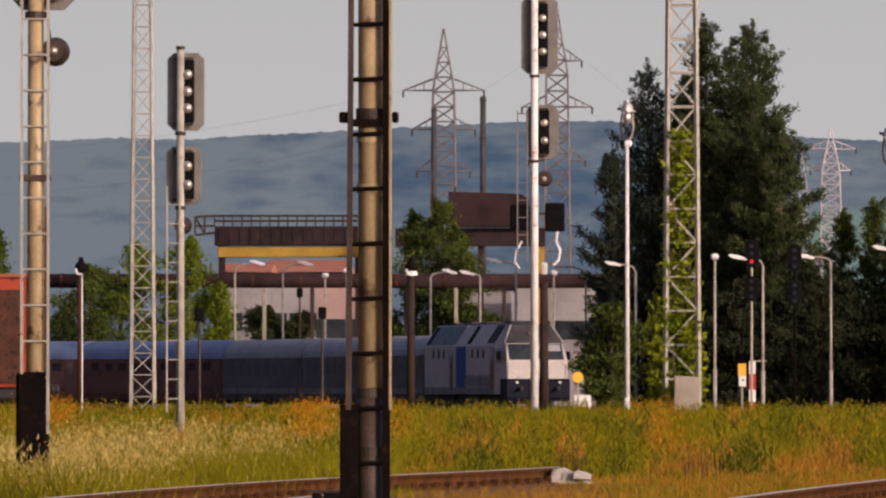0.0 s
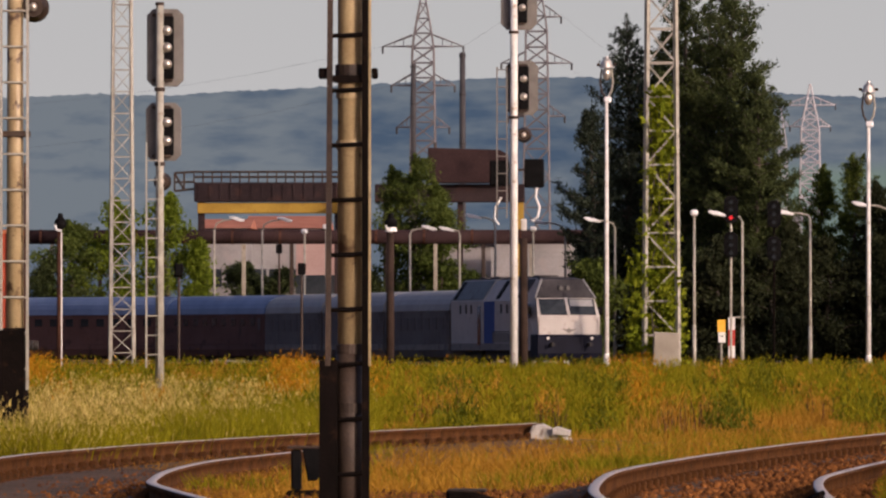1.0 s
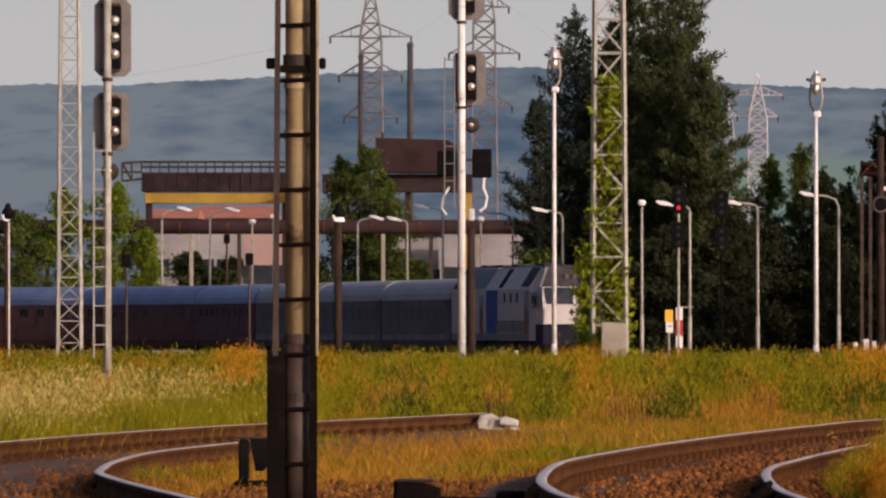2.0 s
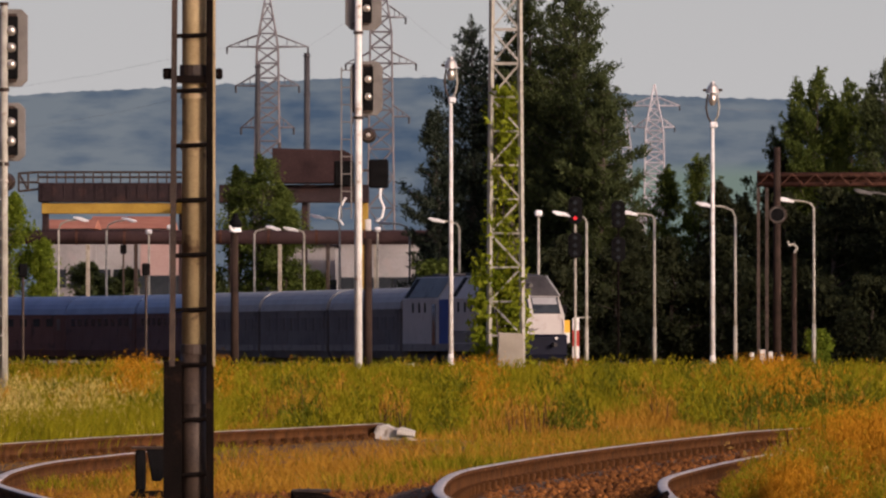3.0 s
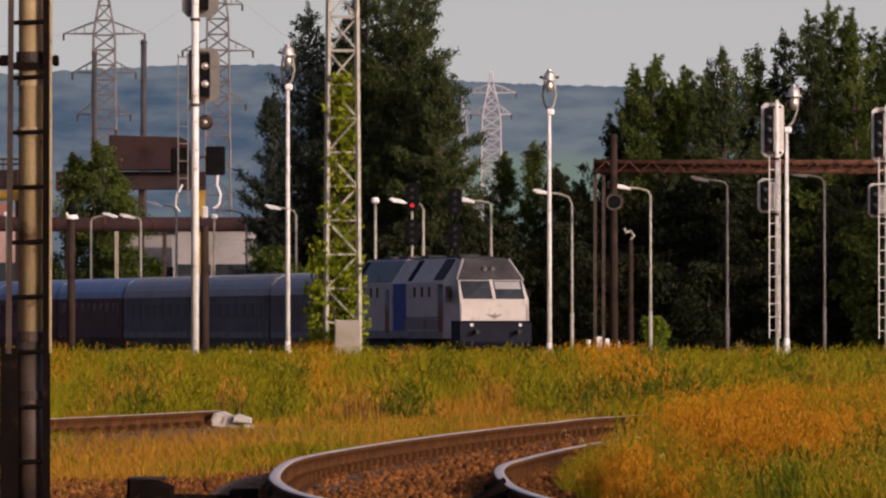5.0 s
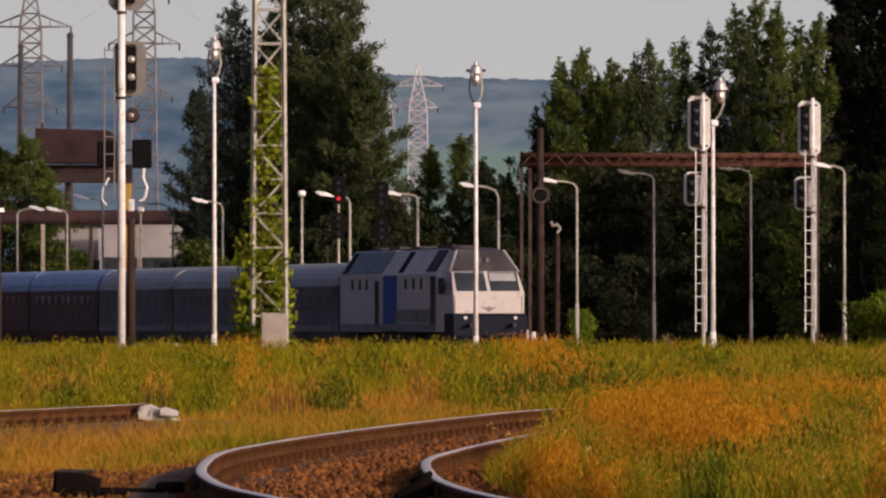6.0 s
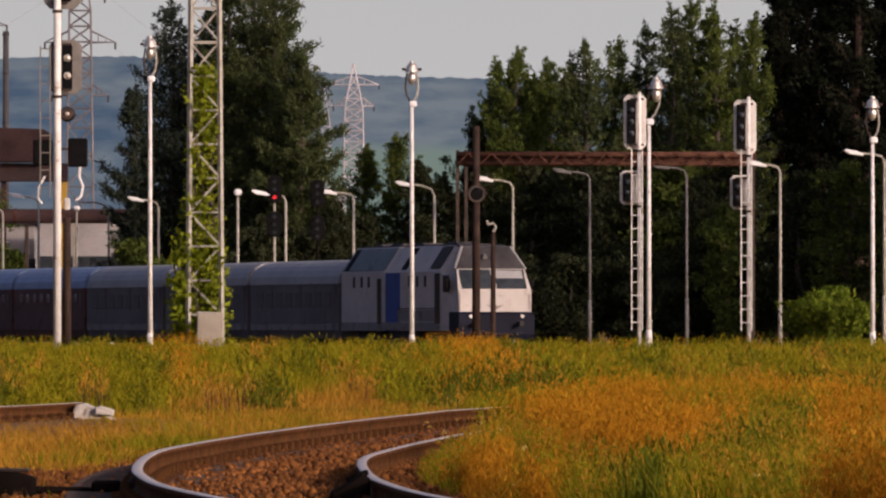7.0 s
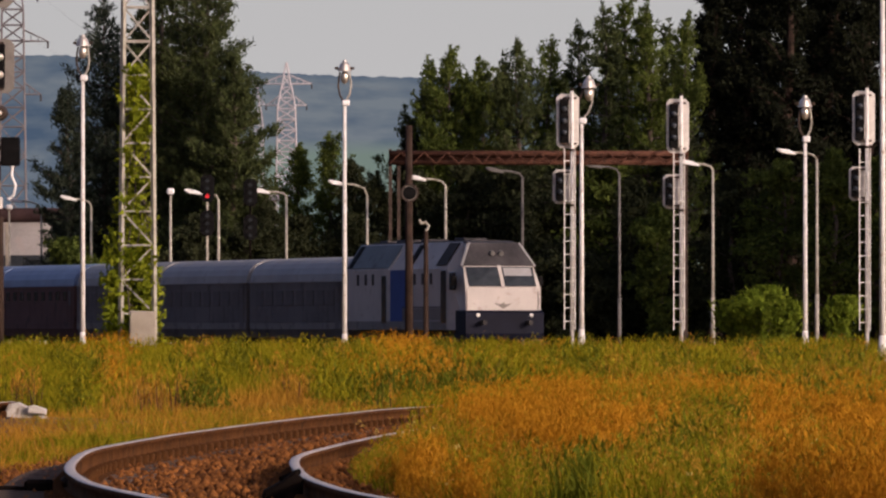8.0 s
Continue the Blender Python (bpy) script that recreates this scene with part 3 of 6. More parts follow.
        part("roof_lamp", rod(B(), (-0.95, k * 0.17, 3.6), (-0.76, k * 0.17, 3.56), 0.1, 0.09, 12), DIMPOST, t)
        m = part("mirror", box(B(), (-0.75, k * (W + 0.16), 2.55), (0.08, 0.2, 0.36), 0.02), BLACK, t)
        part("cab_side_window", box(B(), (-1.5, k * (W + 0.004), 2.55), (0.75, 0.05, 0.65), 0.02), GLASS, t)
        part("cab_door", box(B(), (-2.66, k * (W + 0.006), 1.98), (0.7, 0.03, 1.95), 0.01), GLASS, t, "dark recessed cab door")
        part("rear_door", box(B(), (-10.7, k * (W + 0.006), 1.9), (0.6, 0.03, 1.8), 0.01), GLASS, t, "dark recessed door")
        for x in (-4.3, -5.4, -6.5, -12.2, -13.2, -14.3):
            part("vent", box(B(), (x, k * (W + 0.008), 2.65), (0.28, 0.03, 0.42), 0.01), TROUGH, t, "small dark vent")
        part("sill_stripe", box(B(), (-9.2, k * (W + 0.004), 0.92), (13.8, 0.02, 0.3)), SKIRT, t, "dusty grey stripe along the sill")
        part("lower_panel", box(B(), (-5.6, k * (W + 0.003), 1.33), (5.1, 0.016, 0.46)), SKIRT, t, "darker grey lower side panel")
        part("panel_seam", box(B(), (-5.6, k * (W + 0.003), 1.6), (5.2, 0.014, 0.04)), TROUGH, t)
        slope = Matrix.Rotation(k * math.atan2(0.66, 1.0), 4, "X")
        part("rear_roof_panel", box(B(), (-13.05, k * 1.185, 3.53), (6.0, 0.03, 1.06), 0.008, slope), TEALROOF, t, "dull teal-grey sloped roof panel")
        part("roof_slot", box(B(), (-7.4, k * 1.19, 3.53), (0.6, 0.04, 1.0), 0.008, slope), BLACK, t, "narrow dark roof slot")
        part("roof_slot", box(B(), (-3.1, k * 1.19, 3.56), (1.3, 0.04, 1.0), 0.008, slope), TROUGH, t, "dark roof intake")
        part("roof_slot", box(B(), (-15.5, k * 1.21, 3.53), (0.5, 0.04, 1.0), 0.008, slope), BLACK, t, "narrow dark roof slot")
        part("visor_edge", bar(B(), (-0.62, k * 1.40, 3.10), (-1.2, k * 0.96, 3.96), 0.09, 0.05), GREYROOF, t, "pale edge of the roof visor")
        part("handrail", rod(B(), (0.06, k * 1.38, 1.5), (0.05, k * 1.38, 2.2), 0.02, 0.02, 6), RAILTOP, t)
    emblem = B()
    prism(emblem, [(-0.14, 1.61), (0.0, 1.53), (0.14, 1.61), (0.36, 1.74), (0.08, 1.69), (0.0, 1.78), (-0.08, 1.69), (-0.36, 1.74)], "x", 0.0, 0.02)
    part("emblem", emblem, BOARD, t, "small dull winged emblem")
    for i in range(3):
        part("wiper", bar(B(), (0.03 - 0.25, -0.8 + i * 0.8, 2.45), (-0.5, -0.55 + i * 0.8, 2.95), 0.02, 0.02), BLACK, t)
    part("roof_walkway", box(B(), (-9.1, 0, 4.05), (13.8, 1.2, 0.06), 0.02), DARKROOF, t, "sooty dark roof")
    for x, l, w in ((-4.2, 1.2, 0.9), (-8.9, 1.1, 0.8), (-12.2, 1.6, 0.7), (-14.8, 1.0, 0.7)):
        part("roof_fan", box(B(), (x, 0, 4.12), (l, w, 0.1), 0.03), DARKROOF, t)
    for x in (-3.4, -13.2):
        bm = B()
        box(bm, (x, 0, 0.5), (3.4, 2.3, 0.42), 0.05)
        b = part("bogie", bm, TROUGH, t)
        for e in (-1.1, 1.1):
            for k in (-1, 1):
                part("wheel", rod(B(), (x + e, k * 0.7, 0.46), (x + e, k * 0.84, 0.46), 0.46, 0.46, 18), TROUGH, b)
    part("fuel_tank", box(B(), (-8.3, 0, 0.55), (4.4, 2.5, 0.5), 0.06), TROUGH, t)
    return t


TRAIN_STEP = 0.5


def train_path():
    """Plan of the main line by arc length: a curve that straightens towards the camera."""
    def heading(s):
        return radians(min(15.5 + 1.4 * max(-47 - s, 0), 70)) if s < 0 else radians(15.5 - 1.5 * max(s - 50, 0) / 26)
    pts = {}
    x, y = -8.1, 365.0
    for i in range(0, 420):
        pts[i] = (x, y)
        h = heading(i * TRAIN_STEP)
        x, y = x + TRAIN_STEP * math.sin(h), y - TRAIN_STEP * math.cos(h)
    x, y = -8.1, 365.0
    for i in range(0, -700, -1):
        pts[i] = (x, y)
        h = heading((i - 1) * TRAIN_STEP)
        x, y = x - TRAIN_STEP * math.sin(h), y + TRAIN_STEP * math.cos(h)
    return pts


LINE = train_path()


def on_line(s):
    i = math.floor(s / TRAIN_STEP)
    a, b, k = LINE[i], LINE[i + 1], s / TRAIN_STEP - i
    return Vector((a[0] + (b[0] - a[0]) * k, a[1] + (b[1] - a[1]) * k, 0))


LINE_Z = 0.0
loco = engine()
train = [(loco, 0.0, 16.2)]
first_silver = coach("silver")
first_brown = coach("brown")
for i in range(11):
    c = first_silver if i == 0 else first_brown if i == 3 else copy_thing(first_silver if i < 3 else first_brown, Matrix.Identity(4))
    train.append((c, 16.7 + 13.6 * i, 13.1))

# Main line under the train: two rails and the sleepers on a low bed.
main_points = [(*on_line(s).xy, LINE_Z) for s in range(-160, 171, 10)]
main_line = thing("railway_track", 0, 0, 0, "main line track behind the tall grass", "railway track", kind="structure")
mp = along(main_points, 2.0)
add_rail(mp, -0.75, 0, main_line)
add_rail(mp, 0.75, 0, main_line)
sl = None
for p, h in along(main_points, 1.2):
    m = pose(p.x, p.y, LINE_Z - 0.24, 0, 0, math.degrees(math.atan2(h.y, h.x)))
    if sl is None:
        sl = part("sleeper", box(B(), (0, 0, 0), (0.26, 2.5, 0.14), 0.015), SLEEPER, main_line)
        sl.matrix_basis = m
    else:
        shared("sleeper", sl, main_line, m)
# ---- signals ----
def octagon(w, h, c):
    return [(-w / 2 + c, -h / 2), (w / 2 - c, -h / 2), (w / 2, -h / 2 + c), (w / 2, h / 2 - c), (w / 2 - c, h / 2), (-w / 2 + c, h / 2), (-w / 2, h / 2 - c), (-w / 2, -h / 2 + c)]


def signal_head(t, x, z, w, h, lamps, lamp_x, board):
    back = GLASS if board is BOARDWHITE else LAMPBACK
    """A backboard behind the mast with a dark lamp case and polished lamp backs on it."""
    b = part("backboard", prism(B(), [(p + x, q + z) for p, q in octagon(w, h, min(w, h) * 0.17)], "y", 0.12, 0.16, 0.008), board, t)
    part("lamp_case", box(B(), (x + lamp_x, 0.07, z), (0.22 if board is BOARDWHITE else 0.2, 0.12, h * 0.82), 0.02), BLACK, b, "narrow black lamp case")
    for i in range(lamps):
        zz = z + h * 0.52 * (0.5 - (i + 0.5) / lamps) * 1.25
        part("lamp_back", ball(B(), (x + lamp_x, 0.0, zz), 0.078, 1.0, 12, 8), back, b, "dark round lens" if board is BOARDWHITE else "polished round lamp back", smooth=True)
        hood = B()
        rod(hood, (x + lamp_x, 0.15, zz), (x + lamp_x, 0.34, zz - 0.02), 0.1, 0.11, 10)
        part("hood", hood, BLACK, b)
    return b


def ladder(t, x, y, z0, z1, w, first, gap, material, lean=0.0, stile=0.035, rung_r=0.012, sides=(-1, 1)):
    for k in sides:
        part("ladder_stile", bar(B(), (x + k * w / 2 - lean, y, z0), (x + k * w / 2, y, z1), stile, 0.02), material, t)
    like = None
    z = first
    while z < z1 - 0.05:
        xx = x - lean * (z1 - z) / (z1 - z0)
        if like is None:
            like = part("rung", rod(B(), (-w / 2, 0, 0), (w / 2, 0, 0), rung_r, rung_r, 6), material, t)
            like.matrix_basis = pose(xx, y, z)
        else:
            shared("rung", like, t, pose(xx, y, z))
        z += gap


def gz_at(x, y):
    return float(ground_z(x, y))


def near_signal_post():
    d = 43.3
    x, zg = bx(655, d), gz_at(bx(655, d), d)
    t = thing("signal_post", x, d, zg, "cream-painted tubular signal post with a dark ladder and black base", "signal post")
    o = -zg
    part("pole", rod(B(), (0, 0, 0.95 + o), (0, 0, 5.2 + o), 0.066, 0.066, 20), CREAM, t, "weathered cream tubular pole", smooth=True)
    part("lower_pole", rod(B(), (-0.004, 0, 0), (-0.004, 0, 0.97 + o), 0.072, 0.07, 20), OLDSTEEL, t, "brown lower pole", smooth=True)
    for z in (0.94, 0.62, 2.06, 2.34):
        part("collar", rod(B(), (0, 0, z - 0.025 + o), (0, 0, z + 0.025 + o), 0.076, 0.076, 18), CREAM if z > 2 else OLDSTEEL, t)
    part("clamp", rod(B(), (0, 0, 2.40 + o), (0, 0, 2.5 + o), 0.08, 0.08, 18), OLDSTEEL, t, "dark clamp band")
    for k, s in ((-1, 0.055), (1, 0.035)):
        part("clamp_bolt", box(B(), (k * 0.14, -0.06, 2.45 + o), (s, 0.07, 0.06), 0.008), BLACKENED, t)
    part("clamp_arm", box(B(), (0, -0.075, 2.42 + o), (0.24, 0.03, 0.04)), BLACKENED, t)
    part("ladder_stile", bar(B(), (-0.115, -0.085, 0.85 + o), (-0.088, -0.085, 5.2 + o), 0.05, 0.03), OLDSTEEL, t, "dull brown flat ladder stile")
    part("ladder_stile", bar(B(), (0.09, -0.075, 0.0), (0.092, -0.075, 5.2 + o), 0.05, 0.042), BLACKENED, t, "blackened flat ladder stile")
    part("edge_strip", bar(B(), (0.113, -0.08, 0.85 + o), (0.116, -0.08, 5.2 + o), 0.045, 0.012), CREAM, t, "pale edge strip of the ladder")
    part("cable_duct", bar(B(), (-0.112, -0.06, 0), (-0.112, -0.06, 0.88 + o), 0.1, 0.095), BLACKENED, t, "black cable duct at the foot")
    z = EYE + (690 - 45) / 323 - 0.3 * 9
    like = None
    while z < 5:
        if z + o > 0.1:
            if like is None:
                like = part("rung", rod(B(), (-0.1, 0, -0.002), (0.095, 0, 0.006), 0.0125, 0.0125, 8), BLACKENED, t, "dark ladder rung")
                like.matrix_basis = pose(0, -0.085, z + o)
            else:
                shared("rung", like, t, pose(0, -0.085, z + o))
        z += 0.3
    part("footing", box(B(), (0, 0, 0.03), (0.5, 0.5, 0.12), 0.03), CONCRETE, t)


def tall_signal(u, d, top, heads, ladder_at, label, group, pole_r=0.06, lamp_ball=(), paint=WHITEPOST, board=BOARD, lad_mat=GALV, ladder_foot=0.75):
    x = bx(u, d)
    zg = gz_at(x, d)
    t = thing("railway_signal", x, d, zg, label, "railway signal", group)
    o = -zg
    part("mast", rod(B(), (0, 0, 0), (0, 0, top + o), pole_r * 1.1, pole_r * 0.95, 14), paint, t, smooth=True)
    part("mast_cap", rod(B(), (0, 0, top + o), (0, 0, top + 0.05 + o), pole_r * 1.15, pole_r * 1.1, 14), OLDSTEEL, t)
    for hx, z, w, h, n, lx in heads:
        signal_head(t, hx, z + o, w, h, n, lx, board)
        for e in (-1, 1):
            part("bracket", box(B(), (hx / 2, 0.05, z + e * h * 0.42 + o), (abs(hx) + 0.24, 0.06, 0.05), 0.008), OLDSTEEL, t)
        part("platform_band", rod(B(), (0, 0, z - h / 2 - 0.08 + o), (0, 0, z - h / 2 - 0.02 + o), pole_r * 1.35, pole_r * 1.35, 12), OLDSTEEL, t)
    for bxx, bz, r in lamp_ball:
        part("marker_lamp", rod(B(), (bxx, -0.02, bz + o), (bxx, 0.2, bz + o), r * 0.7, r, 16), OLDSTEEL, t, "round black marker lamp")
        part("marker_lens", ball(B(), (bxx, -0.02, bz + o), r * 0.3, 1.0), LAMPBACK, t, smooth=True)
    if ladder_at:
        lx, lw, z1, gap = ladder_at
        ladder(t, lx, -0.09, ladder_foot, z1 + o, lw, ladder_foot + 0.2, gap, lad_mat, 0.0, 0.026)
    part("footing", box(B(), (0, 0, 0.08), (0.42, 0.42, 0.3), 0.04), CONCRETE, t)
    return t, o


near_signal_post()

# Signal beside the red wagon, close to the siding.
t, o = tall_signal(61, 75, 5.7, [(0.06, 5.15, 0.6, 1.15, 3, 0.12)], (0.0, 0.25, 5.5, 0.34), "cream signal mast with pale ladder and blackened base", "signals seen from behind", 0.078, [(0.17, 4.18, 0.14)], CREAM)
part("base_cabinet", box(B(), (-0.03, 0.02, 0.66), (0.3, 0.26, 1.36), 0.03), BLACKENED, t, "blackened base casing")
part("clamp", box(B(), (0, -0.05, 2.97 + o), (0.3, 0.08, 0.06), 0.01), OLDSTEEL, t)
part("cable_pipe", rod(B(), (0.095, 0.03, 0.2), (0.095, 0.03, 2.7 + o), 0.014, 0.014, 8), RUST, t, "thin rusty cable pipe")
part("lamp_wire", bent(B(), [(0.12, 0.05, 4.6 + o), (0.11, 0.05, 4.45 + o), (0.14, 0.05, 4.3 + o)], 0.008), BLACK, t)

tall_signal(318, 122, 6.22, [(0.075, 5.57, 0.57, 1.2, 3, 0.035), (0.05, 4.27, 0.55, 0.9, 2, 0.06)], (-0.1, 0.2, 4.1, 0.3), "grey signal mast with two backboards and a ladder", "signals seen from behind", 0.062, [(0.03, 3.5, 0.14)], GALV)

t, o = tall_signal(946, 160, 9.1, [(0.1, 8.14, 0.74, 1.57, 3, 0.07), (0.16, 6.18, 0.66, 1.1, 2, 0.04)], (-0.24, 0.2, 6.6, 0.35), "white signal mast with two backboards and black indicator boxes", "signals seen from behind", 0.076, [(0.2, 5.23, 0.16)], WHITEPOST, lad_mat=BOARD, ladder_foot=3.5)
for x0, w, h in ((-0.29, 0.4, 0.52), (0.41, 0.4, 0.58)):
    part("indicator_box", box(B(), (x0, 0.05, 4.45 + o), (w, 0.22, h), 0.03), BLACK, t, "square black indicator box")
    part("indicator_arm", box(B(), (x0 / 2, 0.02, 4.52 + o), (abs(x0), 0.05, 0.05)), OLDSTEEL, t)
part("cable_loop", bent(B(), [(0.46, 0, 4.17 + o), (0.44, 0, 3.96 + o), (0.52, 0, 3.77 + o), (0.48, 0, 3.57 + o), (0.37, 0, 3.48 + o)], 0.027), SIGNWHITE, t, "pale hanging cable loop")
part("cable_loop", bent(B(), [(-0.25, 0, 3.97 + o), (-0.38, 0, 3.74 + o), (-0.4, 0, 3.54 + o), (-0.3, 0, 3.41 + o)], 0.022), SIGNWHITE, t, "pale hanging cable loop")
part("relay_box", box(B(), (0.2, 0.0, 3.41 + o), (0.12, 0.14, 0.24), 0.02), BOARDWHITE, t)

for u, top, hx, side in ((1966, 6.72, -0.1, -0.09), (2160, 6.6, -0.08, -0.1), (2490, 6.8, -0.07, -0.1)):
    tall_signal(u + 10, 195, top, [(hx, top - 0.74, 0.56, 1.34, 3, side), (hx - 0.12, top - 2.36, 0.5, 0.84, 2, side + 0.02)], (-0.06, 0.26, 5.3, 0.33), "white signal mast with white-edged backboards and ladder", "signals seen from the side", 0.045, (), WHITEPOST, BOARDWHITE, lad_mat=WHITEPOST)


def dwarf_signal(u, d, v_top, lit, pole_low, label):
    x = bx(u, d)
    t = thing("railway_signal", x, d, gz_at(x, d), label, "railway signal", "dark signals by the woods")
    o = -gz_at(x, d)
    z = hz(v_top, d)
    part("mast", rod(B(), (0, 0, 0), (0, 0, z - 0.4 + o), 0.06, 0.055, 10), GALV if pole_low else BLACKENED, t)
    for c, h in ((z - 0.62, 1.2), (z - 2.15, 1.1)):
        b = part("backboard", prism(B(), [(p, q + c + o) for p, q in octagon(0.62, h, 0.16)], "y", -0.14, -0.1, 0.01), BLACK, t)
        for i in range(3):
            on = lit and c > z - 1 and i == 2
            part("lens", rod(B(), (0, -0.17, c + 0.34 - 0.34 * i + o), (0, -0.138, c + 0.34 - 0.34 * i + o), 0.1, 0.1, 14), REDLIGHT if on else GLASS, b, "glowing red lens" if on else "")
            part("hood", bent(B(), [(-0.11, -0.25, c + 0.36 - 0.34 * i + o), (0, -0.25, c + 0.47 - 0.34 * i + o), (0.11, -0.25, c + 0.36 - 0.34 * i + o)], 0.03, 5), BLACK, b)


dwarf_signal(1330, 345, 424, True, True, "black signal with a glowing red lens")
dwarf_signal(1406, 348, 432, False, False, "unlit black signal before dark trees")


# ---- lamp posts ----
def yard_lamp(u, d, v_top, lean=0.0, paint=WHITEPOST, r=0.06):
    x = bx(u, d)
    zg = gz_at(x, d)
    z = hz(v_top, d) - zg
    t = thing("yard_lamp", x, d, zg, "white lamp post with a bell-shaped lamp in an oval bracket", "lamp post", "yard lamp posts")
    part("post", rod(B(), (0, 0, 0), (0, 0, z - 1.15), r * 1.15, r * 0.75, 12), paint, t, smooth=True)
    part("foot", rod(B(), (0, 0, 0), (0, 0, 0.75), r * 1.9, r * 1.2, 12), paint, t, smooth=True)
    part("post_cap", box(B(), (0.03, 0, z - 1.14), (0.2, 0.18, 0.16), 0.03), LAMPWHITE, t)
    for k in (-1, 1):
        pts = [(k * 0.03, 0, z - 1.1), (k * 0.13, 0, z - 0.92), (k * 0.17, 0, z - 0.7), (k * 0.15, 0, z - 0.48), (k * 0.12, 0, z - 0.32)]
        part("bracket", bent(B(), [(a + lean * (c - z + 1.1), b, c) for a, b, c in pts], 0.026), OLDSTEEL if k < 0 else GALV, t, "curved lamp bracket")
    tip = lean * 0.85
    bm = B()
    rod(bm, (tip, 0, z - 0.3), (tip, 0, z - 0.26), 0.2, 0.19, 14)
    rod(bm, (tip, 0, z - 0.26), (tip, 0, z - 0.12), 0.17, 0.13, 14)
    rod(bm, (tip, 0, z - 0.12), (tip, 0, z - 0.06), 0.13, 0.07, 14)
    rod(bm, (tip, 0, z - 0.06), (tip, 0, z), 0.07, 0.05, 10)
    part("shade", bm, LAMPBACK, t, "shiny bell-shaped shade")
    for k in (-1, 1):
        part("shade_lug", box(B(), (tip + k * 0.21, 0, z - 0.22), (0.1, 0.06, 0.07), 0.01), OLDSTEEL, t)
    part("globe", ball(B(), (tip, 0, z - 0.46), 0.11, 1.6), LAMPBACK, t, "shiny oval lamp glass", smooth=True)


for u, d, v, lean in ((1110, 209, 178, 0.0), (1573, 209, 222, 0.0), (1993, 200, 250, 0.22), (2390, 205, 284, 0.0), (2528, 150, 0, 0.0)):
    yard_lamp(u, d, v, lean)


def street_lamp(u, d, v_top, u_head, v_head, dim=False):
    x = bx(u, d)
    zg = gz_at(x, d)
    z, zh, xh = hz(v_top, d) - zg, hz(v_head, d) - zg, bx(u_head, d) - x
    # dim: the shade is painted on, pole and head in darker grey.
    paint, shell = (DIMPOST, DIMPOST) if dim else (GALV, LAMPWHITE)
    t = thing("street_lamp", x, d, zg, "tall slim street lamp in dull grey darkened for shade" if dim else "tall slim grey street lamp with a curved arm", "street lamp", "street lamps along the yard")
    part("pole", rod(B(), (0, 0, 0), (0, 0, z), 0.075, 0.055, 10), paint, t, smooth=True)
    part("lower_pole", rod(B(), (0, 0, 0), (0, 0, z * 0.3), 0.092, 0.088, 10), paint, t, smooth=True)
    if abs(xh) > 0.3:
        part("arm", bent(B(), [(0, 0, z), (xh * 0.1, 0, z + (zh - z) * 0.6), (xh * 0.4, 0, z + (zh - z) * 0.9), (xh * 0.8, 0, zh)], 0.045), paint, t)
        k = 1 if xh > 0 else -1
        head = prism(B(), [(-0.42, 0.0), (-0.36, 0.09), (0.08, 0.13), (0.42, 0.06), (0.42, -0.02), (-0.17, -0.08)], "y", -0.15, 0.15, 0.025)
        h = part("lamp_head", head, shell, t, "" if dim else "white lamp head")
        h.matrix_basis = pose(xh, 0, zh, 0, -14 * k, 180 if k > 0 else 0)
    else:
        part("lamp_head", box(B(), (0, 0, z + 0.08), (0.34, 0.7, 0.26), 0.07), LAMPWHITE, t, "white lamp head")


for row in ((1350, 345, 470, 1305, 457), (1470, 350, 464, 1424, 455), (1265, 345, 458, 1265, 458), (1037, 400, 490, 988, 472), (1125, 390, 482, 1084, 468), (913, 405, 478, 874, 462),
            (980, 410, 486, 975, 484), (762, 415, 492, 796, 482), (850, 415, 492, 826, 484), (500, 420, 486, 540, 467), (415, 420, 484, 455, 466), (613, 415, 482, 613, 478), (575, 420, 490, 575, 488),
            (1613, 350, 462, 1559, 441), (1752, 345, 446, 1700, 432), (1888, 350, 430, 1838, 418, True), (2060, 350, 424, 2012, 410, True), (2226, 330, 418, 2184, 405), (2411, 330, 398, 2356, 385)):
    street_lamp(*row)


# ---- lattice masts ----
def lattice_mast(u, d, v_top, w0, w1, bay, label, leg=0.035, brace=0.018, paint=GALV):
    x = bx(u, d)
    zg = gz_at(x, d)
    H = hz(v_top, d) - zg
    t = thing("lattice_mast", x, d, zg, label, "lattice mast")
    def half(z):
        return (w0 + (w1 - w0) * z / H) / 2
    for a in (-1, 1):
        for b in (-1, 1):
            part("leg", bar(B(), (a * w0 / 2, b * w0 / 2, 0), (a * w1 / 2, b * w1 / 2, H), leg * 2, leg * 2), paint, t)
    z, k = 0.3, 1
    while z + bay < H:
        z2 = z + bay
        p, q = half(z), half(z2)
        for face in range(4):
            turn = Matrix.Rotation(math.pi / 2 * face, 4, "Z")
            bm = B()
            bar(bm, turn @ Vector((-k * p, -p, z)), turn @ Vector((k * q, -q, z2)), brace * 2, brace * 2)
            part("brace", bm, paint, t)
            bm = B()
            bar(bm, turn @ Vector((-q, -q, z2)), turn @ Vector((q, -q, z2)), brace * 2, brace * 2)
            part("strut", bm, paint, t)
        k, z = -k, z2
    return t, x, zg, H


lattice_mast(251, 225, -120, 0.68, 0.44, 0.62, "slim grey steel lattice floodlight mast", 0.026, 0.013)
